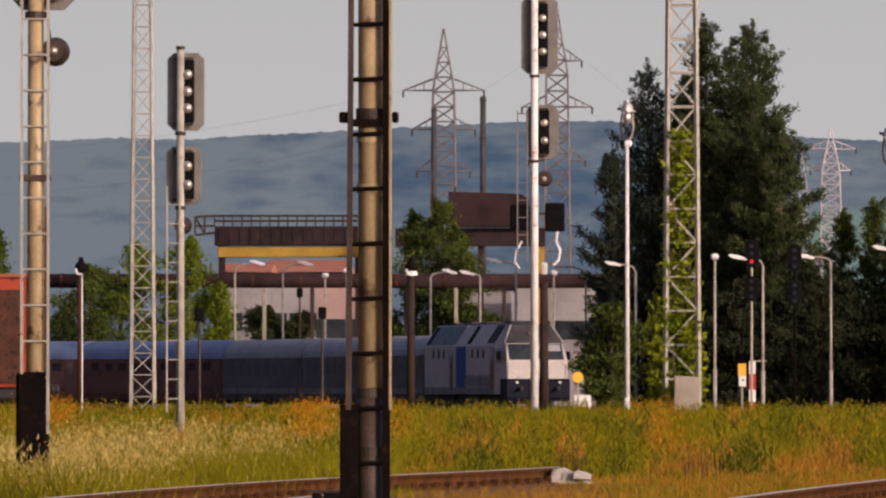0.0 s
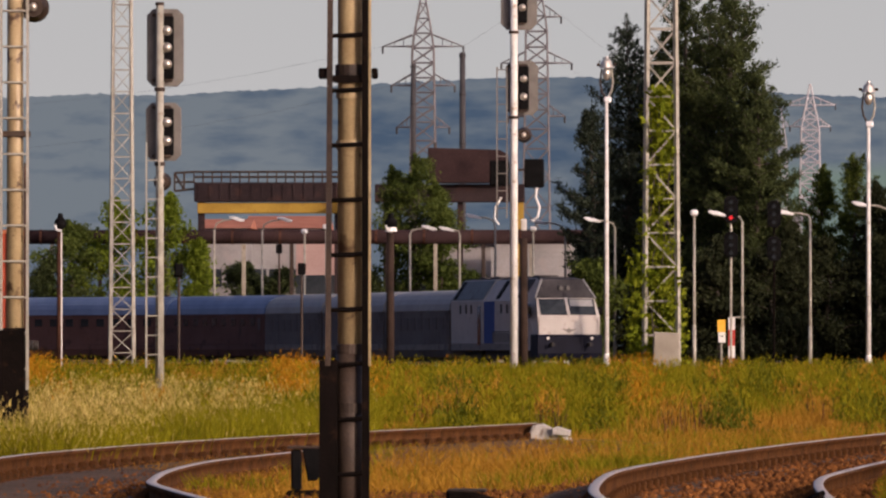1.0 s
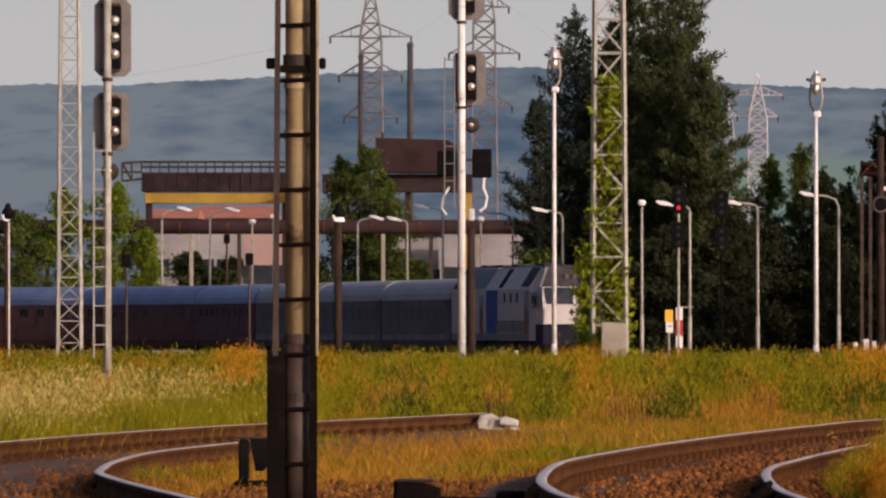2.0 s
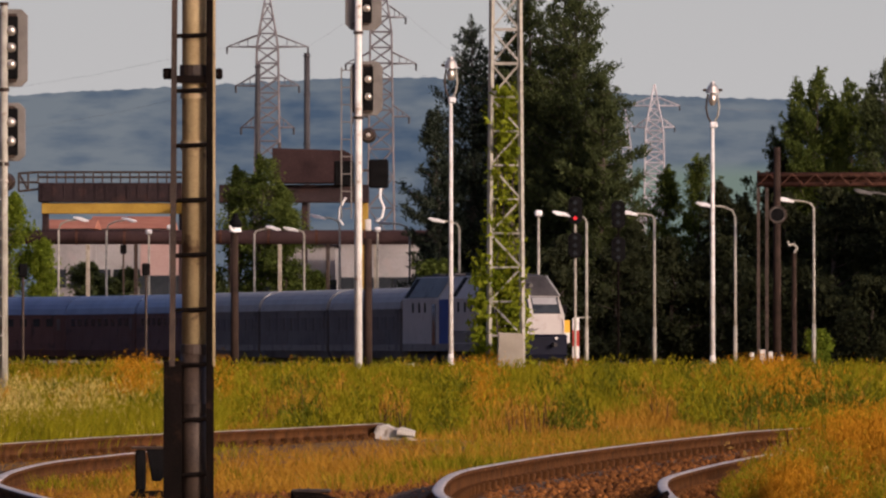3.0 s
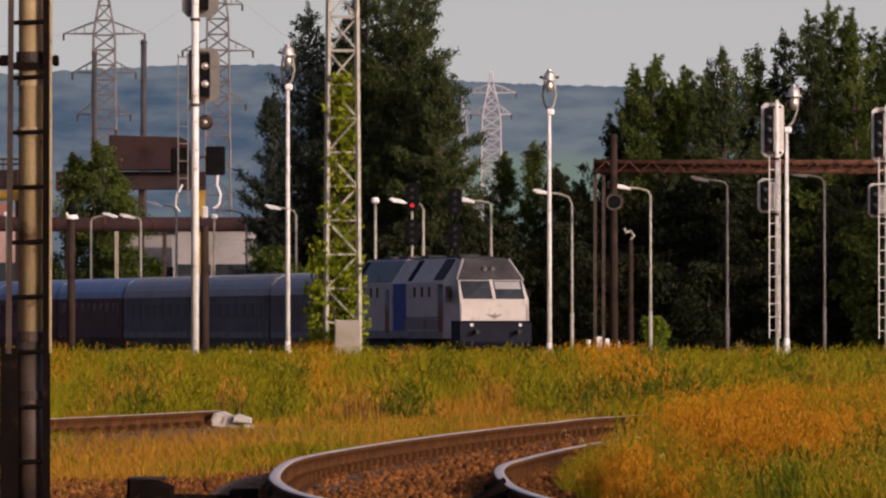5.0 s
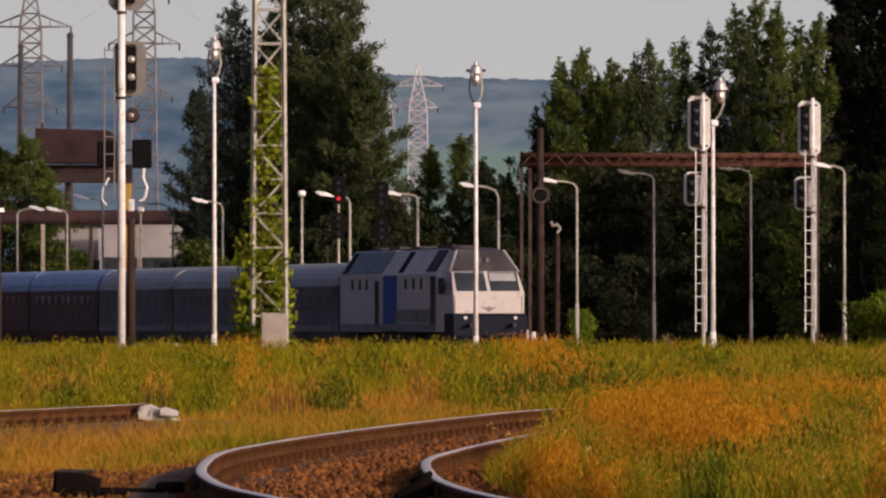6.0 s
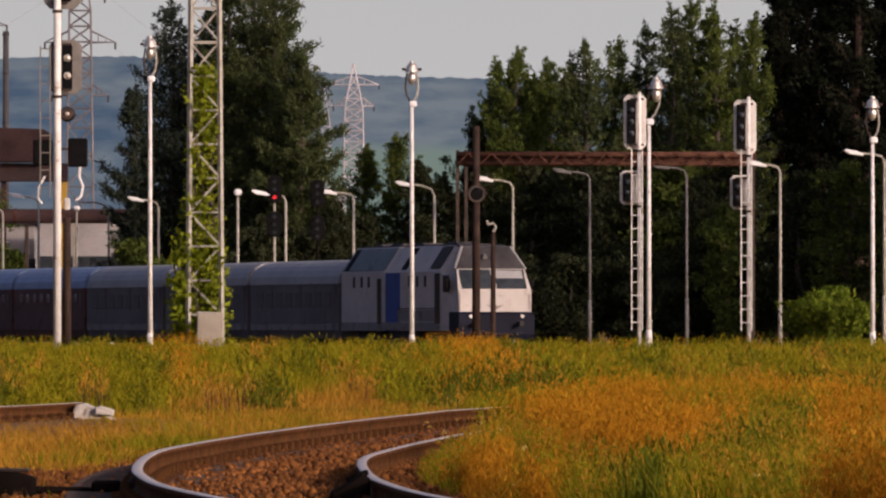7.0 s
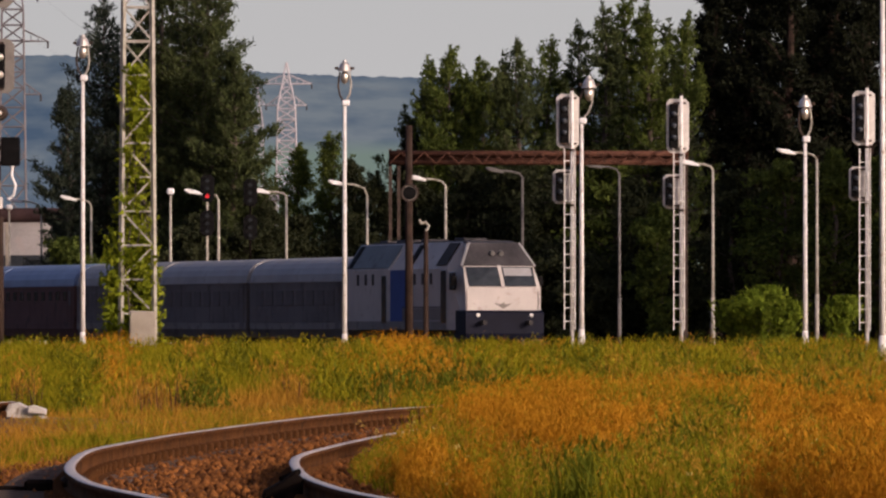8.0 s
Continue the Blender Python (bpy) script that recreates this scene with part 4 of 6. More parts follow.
mast, mast_x, mast_z, mast_h = lattice_mast(1207, 200, -120, 0.86, 0.66, 0.86, "grey steel lattice mast overgrown with green vine", 0.05, 0.024, GALV)
ob = part("concrete_footing", prism(B(), [(-0.36, 0), (0.34, 0), (0.33, 1.22), (-0.32, 1.24)], "y", -0.4, 0.4, 0.03), CONCRETE)
ob.matrix_basis = pose(bx(1216, 198), 198.6, gz_at(bx(1216, 198), 198))
tagged(ob, "stained concrete footing block beside the vine-grown mast", "concrete block")


def pylon(u, d, v_top, v_base, arms, w, label, r=0.1):
    # Beyond 1000 m the haze is put into a paler lattice colour.
    paint = PYLON if d < 1000 else HAZEPYLON
    x = bx(u, d)
    H = hz(v_top, d)
    t = thing("power_pylon", x, d, gz_at(x, d), label, "power pylon", "power pylons")
    def half(z):
        f_ = z / H
        return w * (0.29 - 0.09 * f_ / 0.84) if f_ < 0.84 else w * 0.2 * max(1 - (f_ - 0.84) / 0.16, 0.04)
    levels = [H * f_ for f_ in (0, 0.1, 0.2, 0.29, 0.38, 0.46, 0.53, 0.58, 0.63, 0.67, 0.71, 0.75, 0.79, 0.83, 0.87, 0.91, 0.95, 1.0)]
    for a, b in ((-1, -1), (-1, 1), (1, -1), (1, 1)):
        part("leg", bent(B(), [(a * half(z), b * half(z), z) for z in levels], r, 4), paint, t)
    bm = B()
    for z, z2 in zip(levels, levels[1:]):
        p, q = half(z), half(z2)
        for face in range(4):
            m = Matrix.Rotation(math.pi / 2 * face, 4, "Z")
            for k in (-1, 1):
                rod(bm, m @ Vector((-k * p, -p, z)), m @ Vector((k * q, -q, z2)), r * 0.6, r * 0.6, 4)
            rod(bm, m @ Vector((-q, -q, z2)), m @ Vector((q, -q, z2)), r * 0.6, r * 0.6, 4)
    tagged(part("bracing", bm, paint, t), kind="stuff")
    for v, reach in arms:
        z = hz(v, d)
        for k in (-1, 1):
            bm = B()
            for e in (-1, 1):
                rod(bm, (k * half(z), e * half(z), z + 1.3), (k * reach, 0, z), r * 0.8, r * 0.6, 4)
                rod(bm, (k * half(z), e * half(z), z), (k * reach, 0, z), r * 0.8, r * 0.6, 4)
            for f_ in (0.3, 0.6):
                rod(bm, (k * (half(z) + (reach - half(z)) * f_), 0, z), (k * (half(z) + (reach - half(z)) * f_), 0, z + 1.3 * (1 - f_)), r * 0.5, r * 0.5, 4)
            c = part("crossarm", bm, paint, t)
            part("insulator", rod(B(), (k * reach, 0, z - 0.8), (k * reach, 0, z), 0.12, 0.14, 6), STACK, c)


pylon(785, 900, 48, 345, ((157, 4.6), (226, 3.6), (300, 3.0)), 6.0, "grey steel lattice power pylon with three crossarms")
pylon(986, 900, 12, 360, ((104, 2.8), (186, 4.0), (280, 3.2)), 6.0, "tall grey steel lattice power pylon")
pylon(1470, 1250, 225, 440, ((262, 4.0), (300, 3.2)), 7.0, "distant lattice power pylon, paled for haze", 0.13)
pylon(1417, 1700, 262, 440, ((300, 2.0),), 7.0, "very distant power pylon, paled for haze", 0.1)

for u, v, w in ((768, 186, 0.20), (855, 165, 0.23)):
    d = 620
    x = bx(u, d)
    t = thing("chimney_stack", x, d, gz_at(x, d), "slender dark chimney stack", "chimney", "chimneys")
    h = hz(v, d)
    part("shaft", rod(B(), (0, 0, 0), (0, 0, h), w * 1.25, w, 14), STACK, t, smooth=True)
    for f_ in (0.7, 0.86, 0.985):
        part("band", rod(B(), (0, 0, h * f_), (0, 0, h * f_ + 0.2), w * 1.2, w * 1.2, 14), STACK, t)

wires = B()
for (ua, va, da), (ub, vb, db) in (((715, 160, 900), (-600, 215, 1400)), ((855, 160, 900), (935, 108, 900)), ((745, 226, 900), (-600, 300, 1400)), ((1030, 104, 900), (1430, 262, 1250)), ((1020, 186, 900), (1440, 262, 1250)), ((1505, 262, 1250), (2800, 250, 1500))):
    a, b = Vector((bx(ua, da), da, hz(va, da))), Vector((bx(ub, db), db, hz(vb, db)))
    sag = (b - a).length * 0.012
    bent(wires, [a.lerp(b, k / 8) - Vector((0, 0, sag * 4 * k / 8 * (1 - k / 8))) for k in range(9)], 0.009, 4)
tagged(part("power_line", wires, PYLON), "thin power lines strung between the pylons", "cables")

# ---- works behind the yard: crane runway, pipeline, sheds ----
def crane_runway():
    d = 490
    x0, x1 = bx(380, d), bx(640, d)
    t = thing("crane_bridge", 0, d, 0, "long brown crane bridge with a yellow beam and railing", "gantry crane")
    part("girder", box(B(), ((x0 + x1) / 2, 0, hz(418, d)), (x1 - x0, 1.6, 1.2), 0.05), GIRDER, t)
    for i in range(14):
        part("stiffener", box(B(), (x0 + 0.3 + (x1 - x0 - 0.6) * i / 13, -0.83, hz(418, d)), (0.09, 0.06, 1.1)), GIRDER, t)
    part("yellow_beam", box(B(), ((x0 + x1) / 2 + 0.1, 0.1, hz(446, d)), (x1 - x0 - 0.2, 1.3, 0.66), 0.03), YELLOW, t, "ochre yellow lower beam")
    for z in (hz(382, d), hz(391, d)):
        part("handrail", rod(B(), (x0, -0.7, z), (x1, -0.7, z), 0.06, 0.06, 6), OLDSTEEL, t)
        part("handrail", rod(B(), (x0, 0.7, z), (x1, 0.7, z), 0.05, 0.05, 6), OLDSTEEL, t)
    n = 16
    for i in range(n + 1):
        xx = x0 + (x1 - x0) * i / n
        part("baluster", rod(B(), (xx, -0.7, hz(401, d)), (xx, -0.7, hz(381, d)), 0.05, 0.05, 6), OLDSTEEL, t)
    bm = B()
    for a, b in (((345, 384), (380, 382)), ((345, 384), (345, 416)), ((345, 400), (380, 400)), ((362, 384), (362, 414)), ((345, 416), (380, 412)), ((345, 384), (362, 414))):
        rod(bm, (bx(a[0], d), -0.4, hz(a[1], d)), (bx(b[0], d), -0.4, hz(b[1], d)), 0.07, 0.07, 6)
    part("end_platform", bm, OLDSTEEL, t)
    for u in (392, 634):
        part("leg", bar(B(), (bx(u, d), 0, -0.2), (bx(u, d), 0, hz(430, d)), 0.4, 0.5), GIRDER, t)


crane_runway()


def crane_house():
    d = 486
    t = thing("crane_house", 0, d, 0, "rust-brown boxy crane house on a girder", "gantry crane")
    x0, x1 = bx(795, d), bx(936, d)
    part("cabin", prism(B(), [(x0, hz(402, d)), (x1, hz(402, d)), (x1, hz(352, d)), (x1 - 0.5, hz(344, d)), (x0, hz(340, d))], "y", -1.5, 1.5, 0.04), PIPE, t)
    for i in range(7):
        part("rib", box(B(), (x0 + (x1 - x0) * (i + 0.5) / 7, -1.505, hz(374, d)), (0.07, 0.03, 1.7)), PIPE, t)
    xa, xb = bx(700, d), bx(965, d)
    part("girder", box(B(), ((xa + xb) / 2, 0.1, hz(420, d)), (xb - xa, 1.5, 1.1), 0.04), GIRDER, t)
    for u, m, w in ((806, YELLOW, 0.3), (851, GIRDER, 0.35), (956, YELLOW, 0.5), (720, GIRDER, 0.35)):
        part("leg", bar(B(), (bx(u, d), 0, -0.2), (bx(u, d), 0, hz(436, d)), w, 0.4), m, t)
    part("roof_post", rod(B(), (x0 + 0.4, 0, hz(342, d)), (x0 + 0.4, 0, hz(330, d)), 0.1, 0.1, 8), OLDSTEEL, t)


crane_house()


def pipeline():
    d = 445
    t = thing("pipeline", 0, d, 0, "thick rusty overhead heating pipe on posts", "pipeline")
    xa, xb = bx(-200, d), bx(1120, d)
    z = hz(497, d)
    part("pipe", rod(B(), (xa, 0, z), (xb, 0, z), 0.4, 0.4, 16), PIPE, t, smooth=True)
    k = 0
    for u in range(-150, 1120, 85):
        x = bx(u, d)
        part("joint_band", rod(B(), (x, 0, z), (x + 0.14, 0, z), 0.43, 0.43, 16), RUST, t)
        part("support_post", box(B(), (x + 0.7, 0, (z - 0.4) / 2 - 0.1), (0.22, 0.3, z - 0.2), 0.02), CONCRETE if k % 2 else OLDSTEEL, t)
        k += 1


pipeline()


def shed(u0, u1, d, v_eave, v_ridge, wall, roof, windows, label, deep=9.0):
    x0, x1 = bx(u0, d), bx(u1, d)
    t = thing("building", 0, d, 0, label, "building", "buildings behind the yard")
    ze, zr = hz(v_eave, d), hz(v_ridge, d)
    part("wall", box(B(), ((x0 + x1) / 2, deep / 2, ze / 2 - 0.1), (x1 - x0, deep, ze + 0.2), 0.02), wall, t)
    part("roof", prism(B(), [(-0.5, ze + 0.01), (deep + 0.5, ze + 0.01), (deep / 2, zr)], "x", x0 - 0.4, x1 + 0.4, 0.02), roof, t)
    like = None
    for i in range(windows):
        x = x0 + (x1 - x0) * (i + 0.5) / windows
        m = pose(x, -0.03, ze * 0.62)
        if like is None:
            like = part("window", box(B(), (0, 0, 0), (1.1, 0.1, 1.3), 0.02), GLASS, t)
            like.matrix_basis = m
            sill = part("sill", box(B(), (0, -0.05, -0.7), (1.3, 0.2, 0.08)), PLASTER, like)
        else:
            w = shared("window", like, t, m)
            shared("sill", sill, w, Matrix.Identity(4))


shed(396, 470, 560, 482, 464, PLASTER, ROOFTILE, 2, "pale house with an orange tiled roof", 8)
shed(478, 606, 575, 482, 458, PLASTER, ROOFTILE, 4, "pale house with an orange-red tiled roof", 10)
shed(560, 640, 540, 500, 488, mat("pink_plaster", (0.30, 0.19, 0.165), (0.38, 0.26, 0.235), 0.4, 6, 0.9, 0, 0.1), PLASTER, 3, "small pinkish plaster building", 7)
shed(770, 905, 560, 512, 500, PLASTER, GIRDER, 6, "long grey plaster works building", 10)
shed(915, 1085, 545, 505, 496, PLASTER, PLASTER, 7, "pale grey works hall behind the pipeline", 12)
shed(1140, 1230, 520, 470, 455, PLASTER, PLASTER, 3, "light grey building glimpsed through the trees", 9)
shed(1390, 1450, 560, 470, 452, PLASTER, PLASTER, 3, "light grey building glimpsed between trees", 9)

# ---- pipe bridge by the woods ----
def pipe_bridge():
    d = 345
    t = thing("pipe_bridge", 0, d, 0, "rusty pipe bridge on slim steel posts", "pipe bridge")
    xa, xb = bx(1652, d), bx(2182, d)
    for v, r, dy in ((388, 0.13, -0.3), (397, 0.25, 0.1), (404, 0.1, -0.2)):
        part("pipe", rod(B(), (xa, dy, hz(v, d)), (xb, dy, hz(v, d)), r, r, 10), RUST, t, smooth=True)
    n = 26
    for i in range(n):
        a = xa + (xb - xa) * i / n
        b = xa + (xb - xa) * (i + 1) / n
        bm = rod(B(), (a, -0.45, hz(386 if i % 2 else 406, d)), (b, -0.45, hz(406 if i % 2 else 386, d)), 0.035, 0.035, 5)
        part("diagonal", bm, RUST, t)
    for u in (1654, 1669, 2178):
        part("post", bar(B(), (bx(u, d), 0, -0.2), (bx(u, d), 0, hz(380, d)), 0.14, 0.18), OLDSTEEL, t)


pipe_bridge()


def horn_post():
    d = 235
    x = bx(1687, d)
    t = thing("loudspeaker_post", x, d, gz_at(x, d), "brown timber post carrying a round loudspeaker horn", "post")
    o = -gz_at(x, d)
    part("post", rod(B(), (0, 0, 0), (0, 0, hz(338, d) + o), 0.13, 0.1, 12), DARKWOOD, t, smooth=True)
    z = hz(458, d) + o
    bm = B()
    rod(bm, (0, -0.16, z), (0, -0.5, z), 0.08, 0.26, 18)
    h = part("horn", bm, BOARD, t, "round grey loudspeaker horn")
    ringb = B()
    for i in range(18):
        a, b = 2 * math.pi * i / 18, 2 * math.pi * (i + 1) / 18
        rod(ringb, (0.25 * math.cos(a), -0.5, z + 0.25 * math.sin(a)), (0.25 * math.cos(b), -0.5, z + 0.25 * math.sin(b)), 0.03, 0.03, 6)
    part("rim", ringb, OLDSTEEL, h)
    part("throat", rod(B(), (0, -0.505, z), (0, -0.515, z), 0.2, 0.2, 16), BLACK, h)
    d = 270
    x = bx(1717, d)
    t = thing("hooked_lamp_post", x, d, gz_at(x, d), "thin brown post with a small hooked lamp", "lamp post")
    z = hz(525, d) - gz_at(x, d)
    part("post", rod(B(), (0, 0, 0), (0, 0, z), 0.1, 0.08, 10), DARKWOOD, t)
    part("hook", bent(B(), [(0, 0, z), (0.1, 0, z + 0.16), (0.0, 0, z + 0.3), (-0.16, 0, z + 0.26), (-0.22, 0, z + 0.4)], 0.05), GALV, t)


horn_post()


def disc_post(u, d, v_top, white):
    x = bx(u, d)
    zg = gz_at(x, d)
    z = hz(v_top, d) - zg
    t = thing("yard_post", x, d, zg, "old wooden post with a small round lamp", "post")
    part("post", rod(B(), (0, 0, 0), (0, 0, z - 0.3), 0.1 if white else 0.075, 0.085 if white else 0.06, 10), DARKWOOD if white else RUST, t, smooth=True)
    if not white:
        part("pale_side", bar(B(), (0.05, -0.045, 0.2), (0.045, -0.04, z * 0.96 - 0.3), 0.03, 0.03), WHITEPOST, t, "white strip down one side")
    part("lamp_cap", rod(B(), (0.02, 0, z - 0.12), (0.02, 0, z), 0.08, 0.05, 12), BLACK, t)
    part("lamp", ball(B(), (0.02, 0, z - 0.24), 0.15), BLACK, t, smooth=True)
    part("ring", bent(B(), [(-0.1, -0.1, z - 0.28), (-0.06, -0.12, z - 0.4), (0.06, -0.12, z - 0.42)], 0.03), LAMPWHITE, t)
    if white:
        part("glass", rod(B(), (0.02, 0, z - 0.42), (0.02, 0, z - 0.22), 0.14, 0.1, 12), LAMPWHITE, t, "white glass shade")


disc_post(140, 190, 455, False)
disc_post(727, 180, 455, True)
x = bx(963, 170)
ob = part("timber_post", rod(B(), (0, 0, 0), (0, 0, hz(500, 170) - gz_at(x, 170)), 0.1, 0.085, 12), DARKWOOD, smooth=True)
ob.matrix_basis = pose(x, 170, gz_at(x, 170))
tagged(ob, "rust-brown timber post behind the white signal", "post")
for u, v, d in ((352, 558, 300), (570, 556, 330), (530, 520, 430)):
    x = bx(u, d)
    t = thing("shunting_signal", x, d, gz_at(x, d), "small black shunting signal on a grey post", "railway signal", "small signals")
    z = hz(v, d) - gz_at(x, d)
    part("post", rod(B(), (0, 0, 0), (0, 0, z), 0.06, 0.05, 8), OLDSTEEL, t)
    part("head", box(B(), (0, -0.05, z + 0.05), (0.34, 0.24, 0.5), 0.05), BLACK, t)

# Striped post, signs and clutter by the crossing.
d = 352
x = bx(1331, d)
t = thing("striped_post", x, d, gz_at(x, d), "red and white striped marker post", "marker post")
o = -gz_at(x, d)
for v0, v1, m in ((712, 690, SIGNWHITE), (690, 662, SIGNRED), (662, 640, SIGNWHITE)):
    part("band", box(B(), (0, 0, (hz(v0, d) + hz(v1, d)) / 2 + o), (0.3, 0.2, hz(v1, d) - hz(v0, d)), 0.01), m, t)
part("lower_post", box(B(), (0, 0, hz(712, d) / 2 + o / 2), (0.28, 0.18, hz(712, d) + o)), SIGNRED, t)
part("cross_bar", rod(B(), (-0.05, 0, hz(640, d) + o), (0.65, 0, hz(639, d) + o), 0.035, 0.035, 8), GALV, t)
d = 350
x = bx(1313, d)
t = thing("warning_sign", x, d, gz_at(x, d), "yellow and white plate sign on a post", "sign")
o = -gz_at(x, d)
part("post", rod(B(), (0, 0, 0), (0, 0, hz(646, d) + o), 0.04, 0.04, 8), GALV, t)
part("yellow_plate", box(B(), (0, -0.06, hz(655, d) + o), (0.36, 0.04, 0.55), 0.01), SIGNYELLOW, t)
part("white_plate", box(B(), (0.02, -0.06, hz(675, d) + o), (0.32, 0.04, 0.46), 0.01), SIGNWHITE, t)
part("dark_bar", box(B(), (0.03, -0.08, hz(673, d) + o), (0.12, 0.012, 0.06)), BLACK, t)
d = 375
x = bx(1023, d)
t = thing("round_sign", x, d, gz_at(x, d), "round yellow sign on a thin post", "sign")
o = -gz_at(x, d)
part("post", rod(B(), (0, 0, 0), (0, 0, hz(660, d) + o), 0.04, 0.04, 8), GALV, t)
part("plate", rod(B(), (0, -0.05, hz(668, d) + o), (0, -0.08, hz(668, d) + o), 0.26, 0.26, 16), SIGNYELLOW, t)
x = bx(1031, 378)
ob = part("relay_cabinet", box(B(), (0, 0, 0.45), (0.8, 0.5, 0.9), 0.04), SIGNWHITE)
ob.matrix_basis = pose(x, 378, gz_at(x, 378))
tagged(ob, "small white relay cabinet in the grass", "cabinet")
d = 400
x = bx(1088, d)
t = thing("shunting_engine", x, d, gz_at(x, d), "small orange shunting engine standing far off", "locomotive")
part("body", prism(B(), [(-0.5, 0.5), (0.5, 0.5), (0.5, 1.7), (0.46, 2.0), (-0.46, 2.0), (-0.5, 1.7)], "y", -0.2, 4.0, 0.03), ORANGE, t)
part("cab_window", box(B(), (0, -0.23, 1.45), (0.8, 0.06, 0.5), 0.02), GLASS, t)
part("buffer_beam", box(B(), (0, -0.25, 0.45), (1.1, 0.2, 0.3), 0.03), RUST, t)
for k in (-1, 1):
    part("wheel", rod(B(), (k * 0.4, 0.5, 0.2), (k * 0.48, 0.5, 0.2), 0.35, 0.35, 14), TROUGH, t)
for du, w, h in ((-26, 0.2, 0.36), (-6, 0.45, 0.5), (12, 0.4, 0.42), (26, 0.18, 0.3)):
    x = bx(1668 + du, 352)
    ob = part("white_marker_box", box(B(), (0, 0, h / 2 + 0.5), (w, 0.3, h), 0.03), WHITEPOST)
    box_leg = part("leg", box(B(), (0, 0, 0.25), (0.08, 0.08, 0.52)), GALV, ob)
    ob.matrix_basis = pose(x, 352, gz_at(x, 352))
    tagged(ob, "white equipment box low behind the grass", "equipment box", "white boxes")

# Red wagon at the edge of the yard.
def wagon():
    d = 208
    x1 = bx(74, d)
    t = thing("freight_wagon", x1, d, gz_at(x1, d), "faded red freight wagon standing on a siding", "freight wagon")
    L, H = 12.0, hz(492, d) - gz_at(x1, d)
    part("body", box(B(), (-L / 2 - 0.1, 0, (H + 1.0) / 2), (L, 2.7, H - 1.0), 0.04), REDWAGON, t)
    part("roof", prism(B(), [(-1.42, H), (1.42, H), (1.0, H + 0.1), (-1.0, H + 0.1)], "x", -L - 0.15, -0.02, 0.02), ORANGE, t, "orange-red roof edge")
    for i in range(13):
        part("rib", box(B(), (-0.2 - i * (L - 0.2) / 12, -1.39, (H + 1.0) / 2), (0.14, 0.08, H - 1.05), 0.01), REDWAGON, t)
    part("door", box(B(), (-0.85, -1.37, (H + 1.0) / 2 - 0.12), (0.75, 0.06, H - 1.4), 0.01), RUST, t, "dark open doorway panel")
    part("underframe", box(B(), (-L / 2, 0, 0.85), (L - 0.1, 2.4, 0.3), 0.03), TROUGH, t)
    for x in (-1.6, -3.4, -8.6, -10.4):
        for k in (-1, 1):
            part("wheel", rod(B(), (x, k * 0.7, 0.46), (x, k * 0.84, 0.46), 0.46, 0.46, 16), TROUGH, t)
    for k in (-1, 1):
        part("buffer", rod(B(), (0, k * 0.85, 0.95), (0.35, k * 0.85, 0.95), 0.13, 0.13, 12), TROUGH, t)


wagon()

# Point machines beside the curved track.
def point_indicator(u, d, label):
    x = bx(u, d)
    t = thing("point_indicator", x, d, gz_at(x, d), label, "point indicator")
    part("case", box(B(), (-0.055, 0, 0.26), (0.075, 0.12, 0.3), 0.012), BLACK, t)
    part("lantern", prism(B(), [(-0.07, 0.42), (0.09, 0.42), (0.06, 0.22), (0.03, 0.18), (-0.03, 0.18)], "y", -0.07, 0.07, 0.01), BLACK, t).matrix_basis = pose(0.06, 0, 0)
    part("lid", box(B(), (0.0, 0, 0.425), (0.24, 0.16, 0.02), 0.006), OLDSTEEL, t, "dull worn lid")
    part("base", box(B(), (0, 0, 0.05), (0.26, 0.2, 0.12), 0.02), BLACKENED, t)


point_indicator(574, 58, "black point indicator lantern with a dull lid")


def point_machine():
    d = 52.5
    x = bx(868, d)
    t = thing("point_machine", x, d, -0.2, "black point machine with a throw rod to the rail", "point machine")
    part("case", prism(B(), [(-0.16, 0), (0.15, 0), (0.15, 0.15), (0.02, 0.19), (-0.15, 0.2)], "y", -0.2, 0.2, 0.02), BLACKENED, t)
    part("lid", box(B(), (-0.02, 0, 0.2), (0.26, 0.36, 0.02), 0.008), OLDSTEEL, t)
    part("throw_rod", rod(B(), (0.1, 0, 0.07), (0.75, 0.1, 0.05), 0.028, 0.028, 8), BLACKENED, t)
    part("crank", box(B(), (0.62, 0.05, 0.07), (0.2, 0.24, 0.12), 0.02), BLACKENED, t)
    part("rail_clamp", box(B(), (0.85, 0.1, 0.08), (0.18, 0.3, 0.14), 0.02), OLDSTEEL, t)


point_machine()
# Black wedge and rod put in for the shade on the inner rail.
d = 51.0
x = bx(1466, d)
t = thing("point_lever", x, d, -0.2, "black wedge standing in for shade beside the inner rail", "point lever")
part("case", prism(B(), [(-0.16, 0), (0.12, 0), (0.12, 0.17), (0.07, 0.22), (-0.02, 0.15), (-0.13, 0.09)], "y", -0.2, 0.2, 0.015), BLACKENED, t)
part("lever", rod(B(), (-0.02, 0, 0.16), (0.1, 0.1, 0.21), 0.02, 0.02, 8), BLACKENED, t)
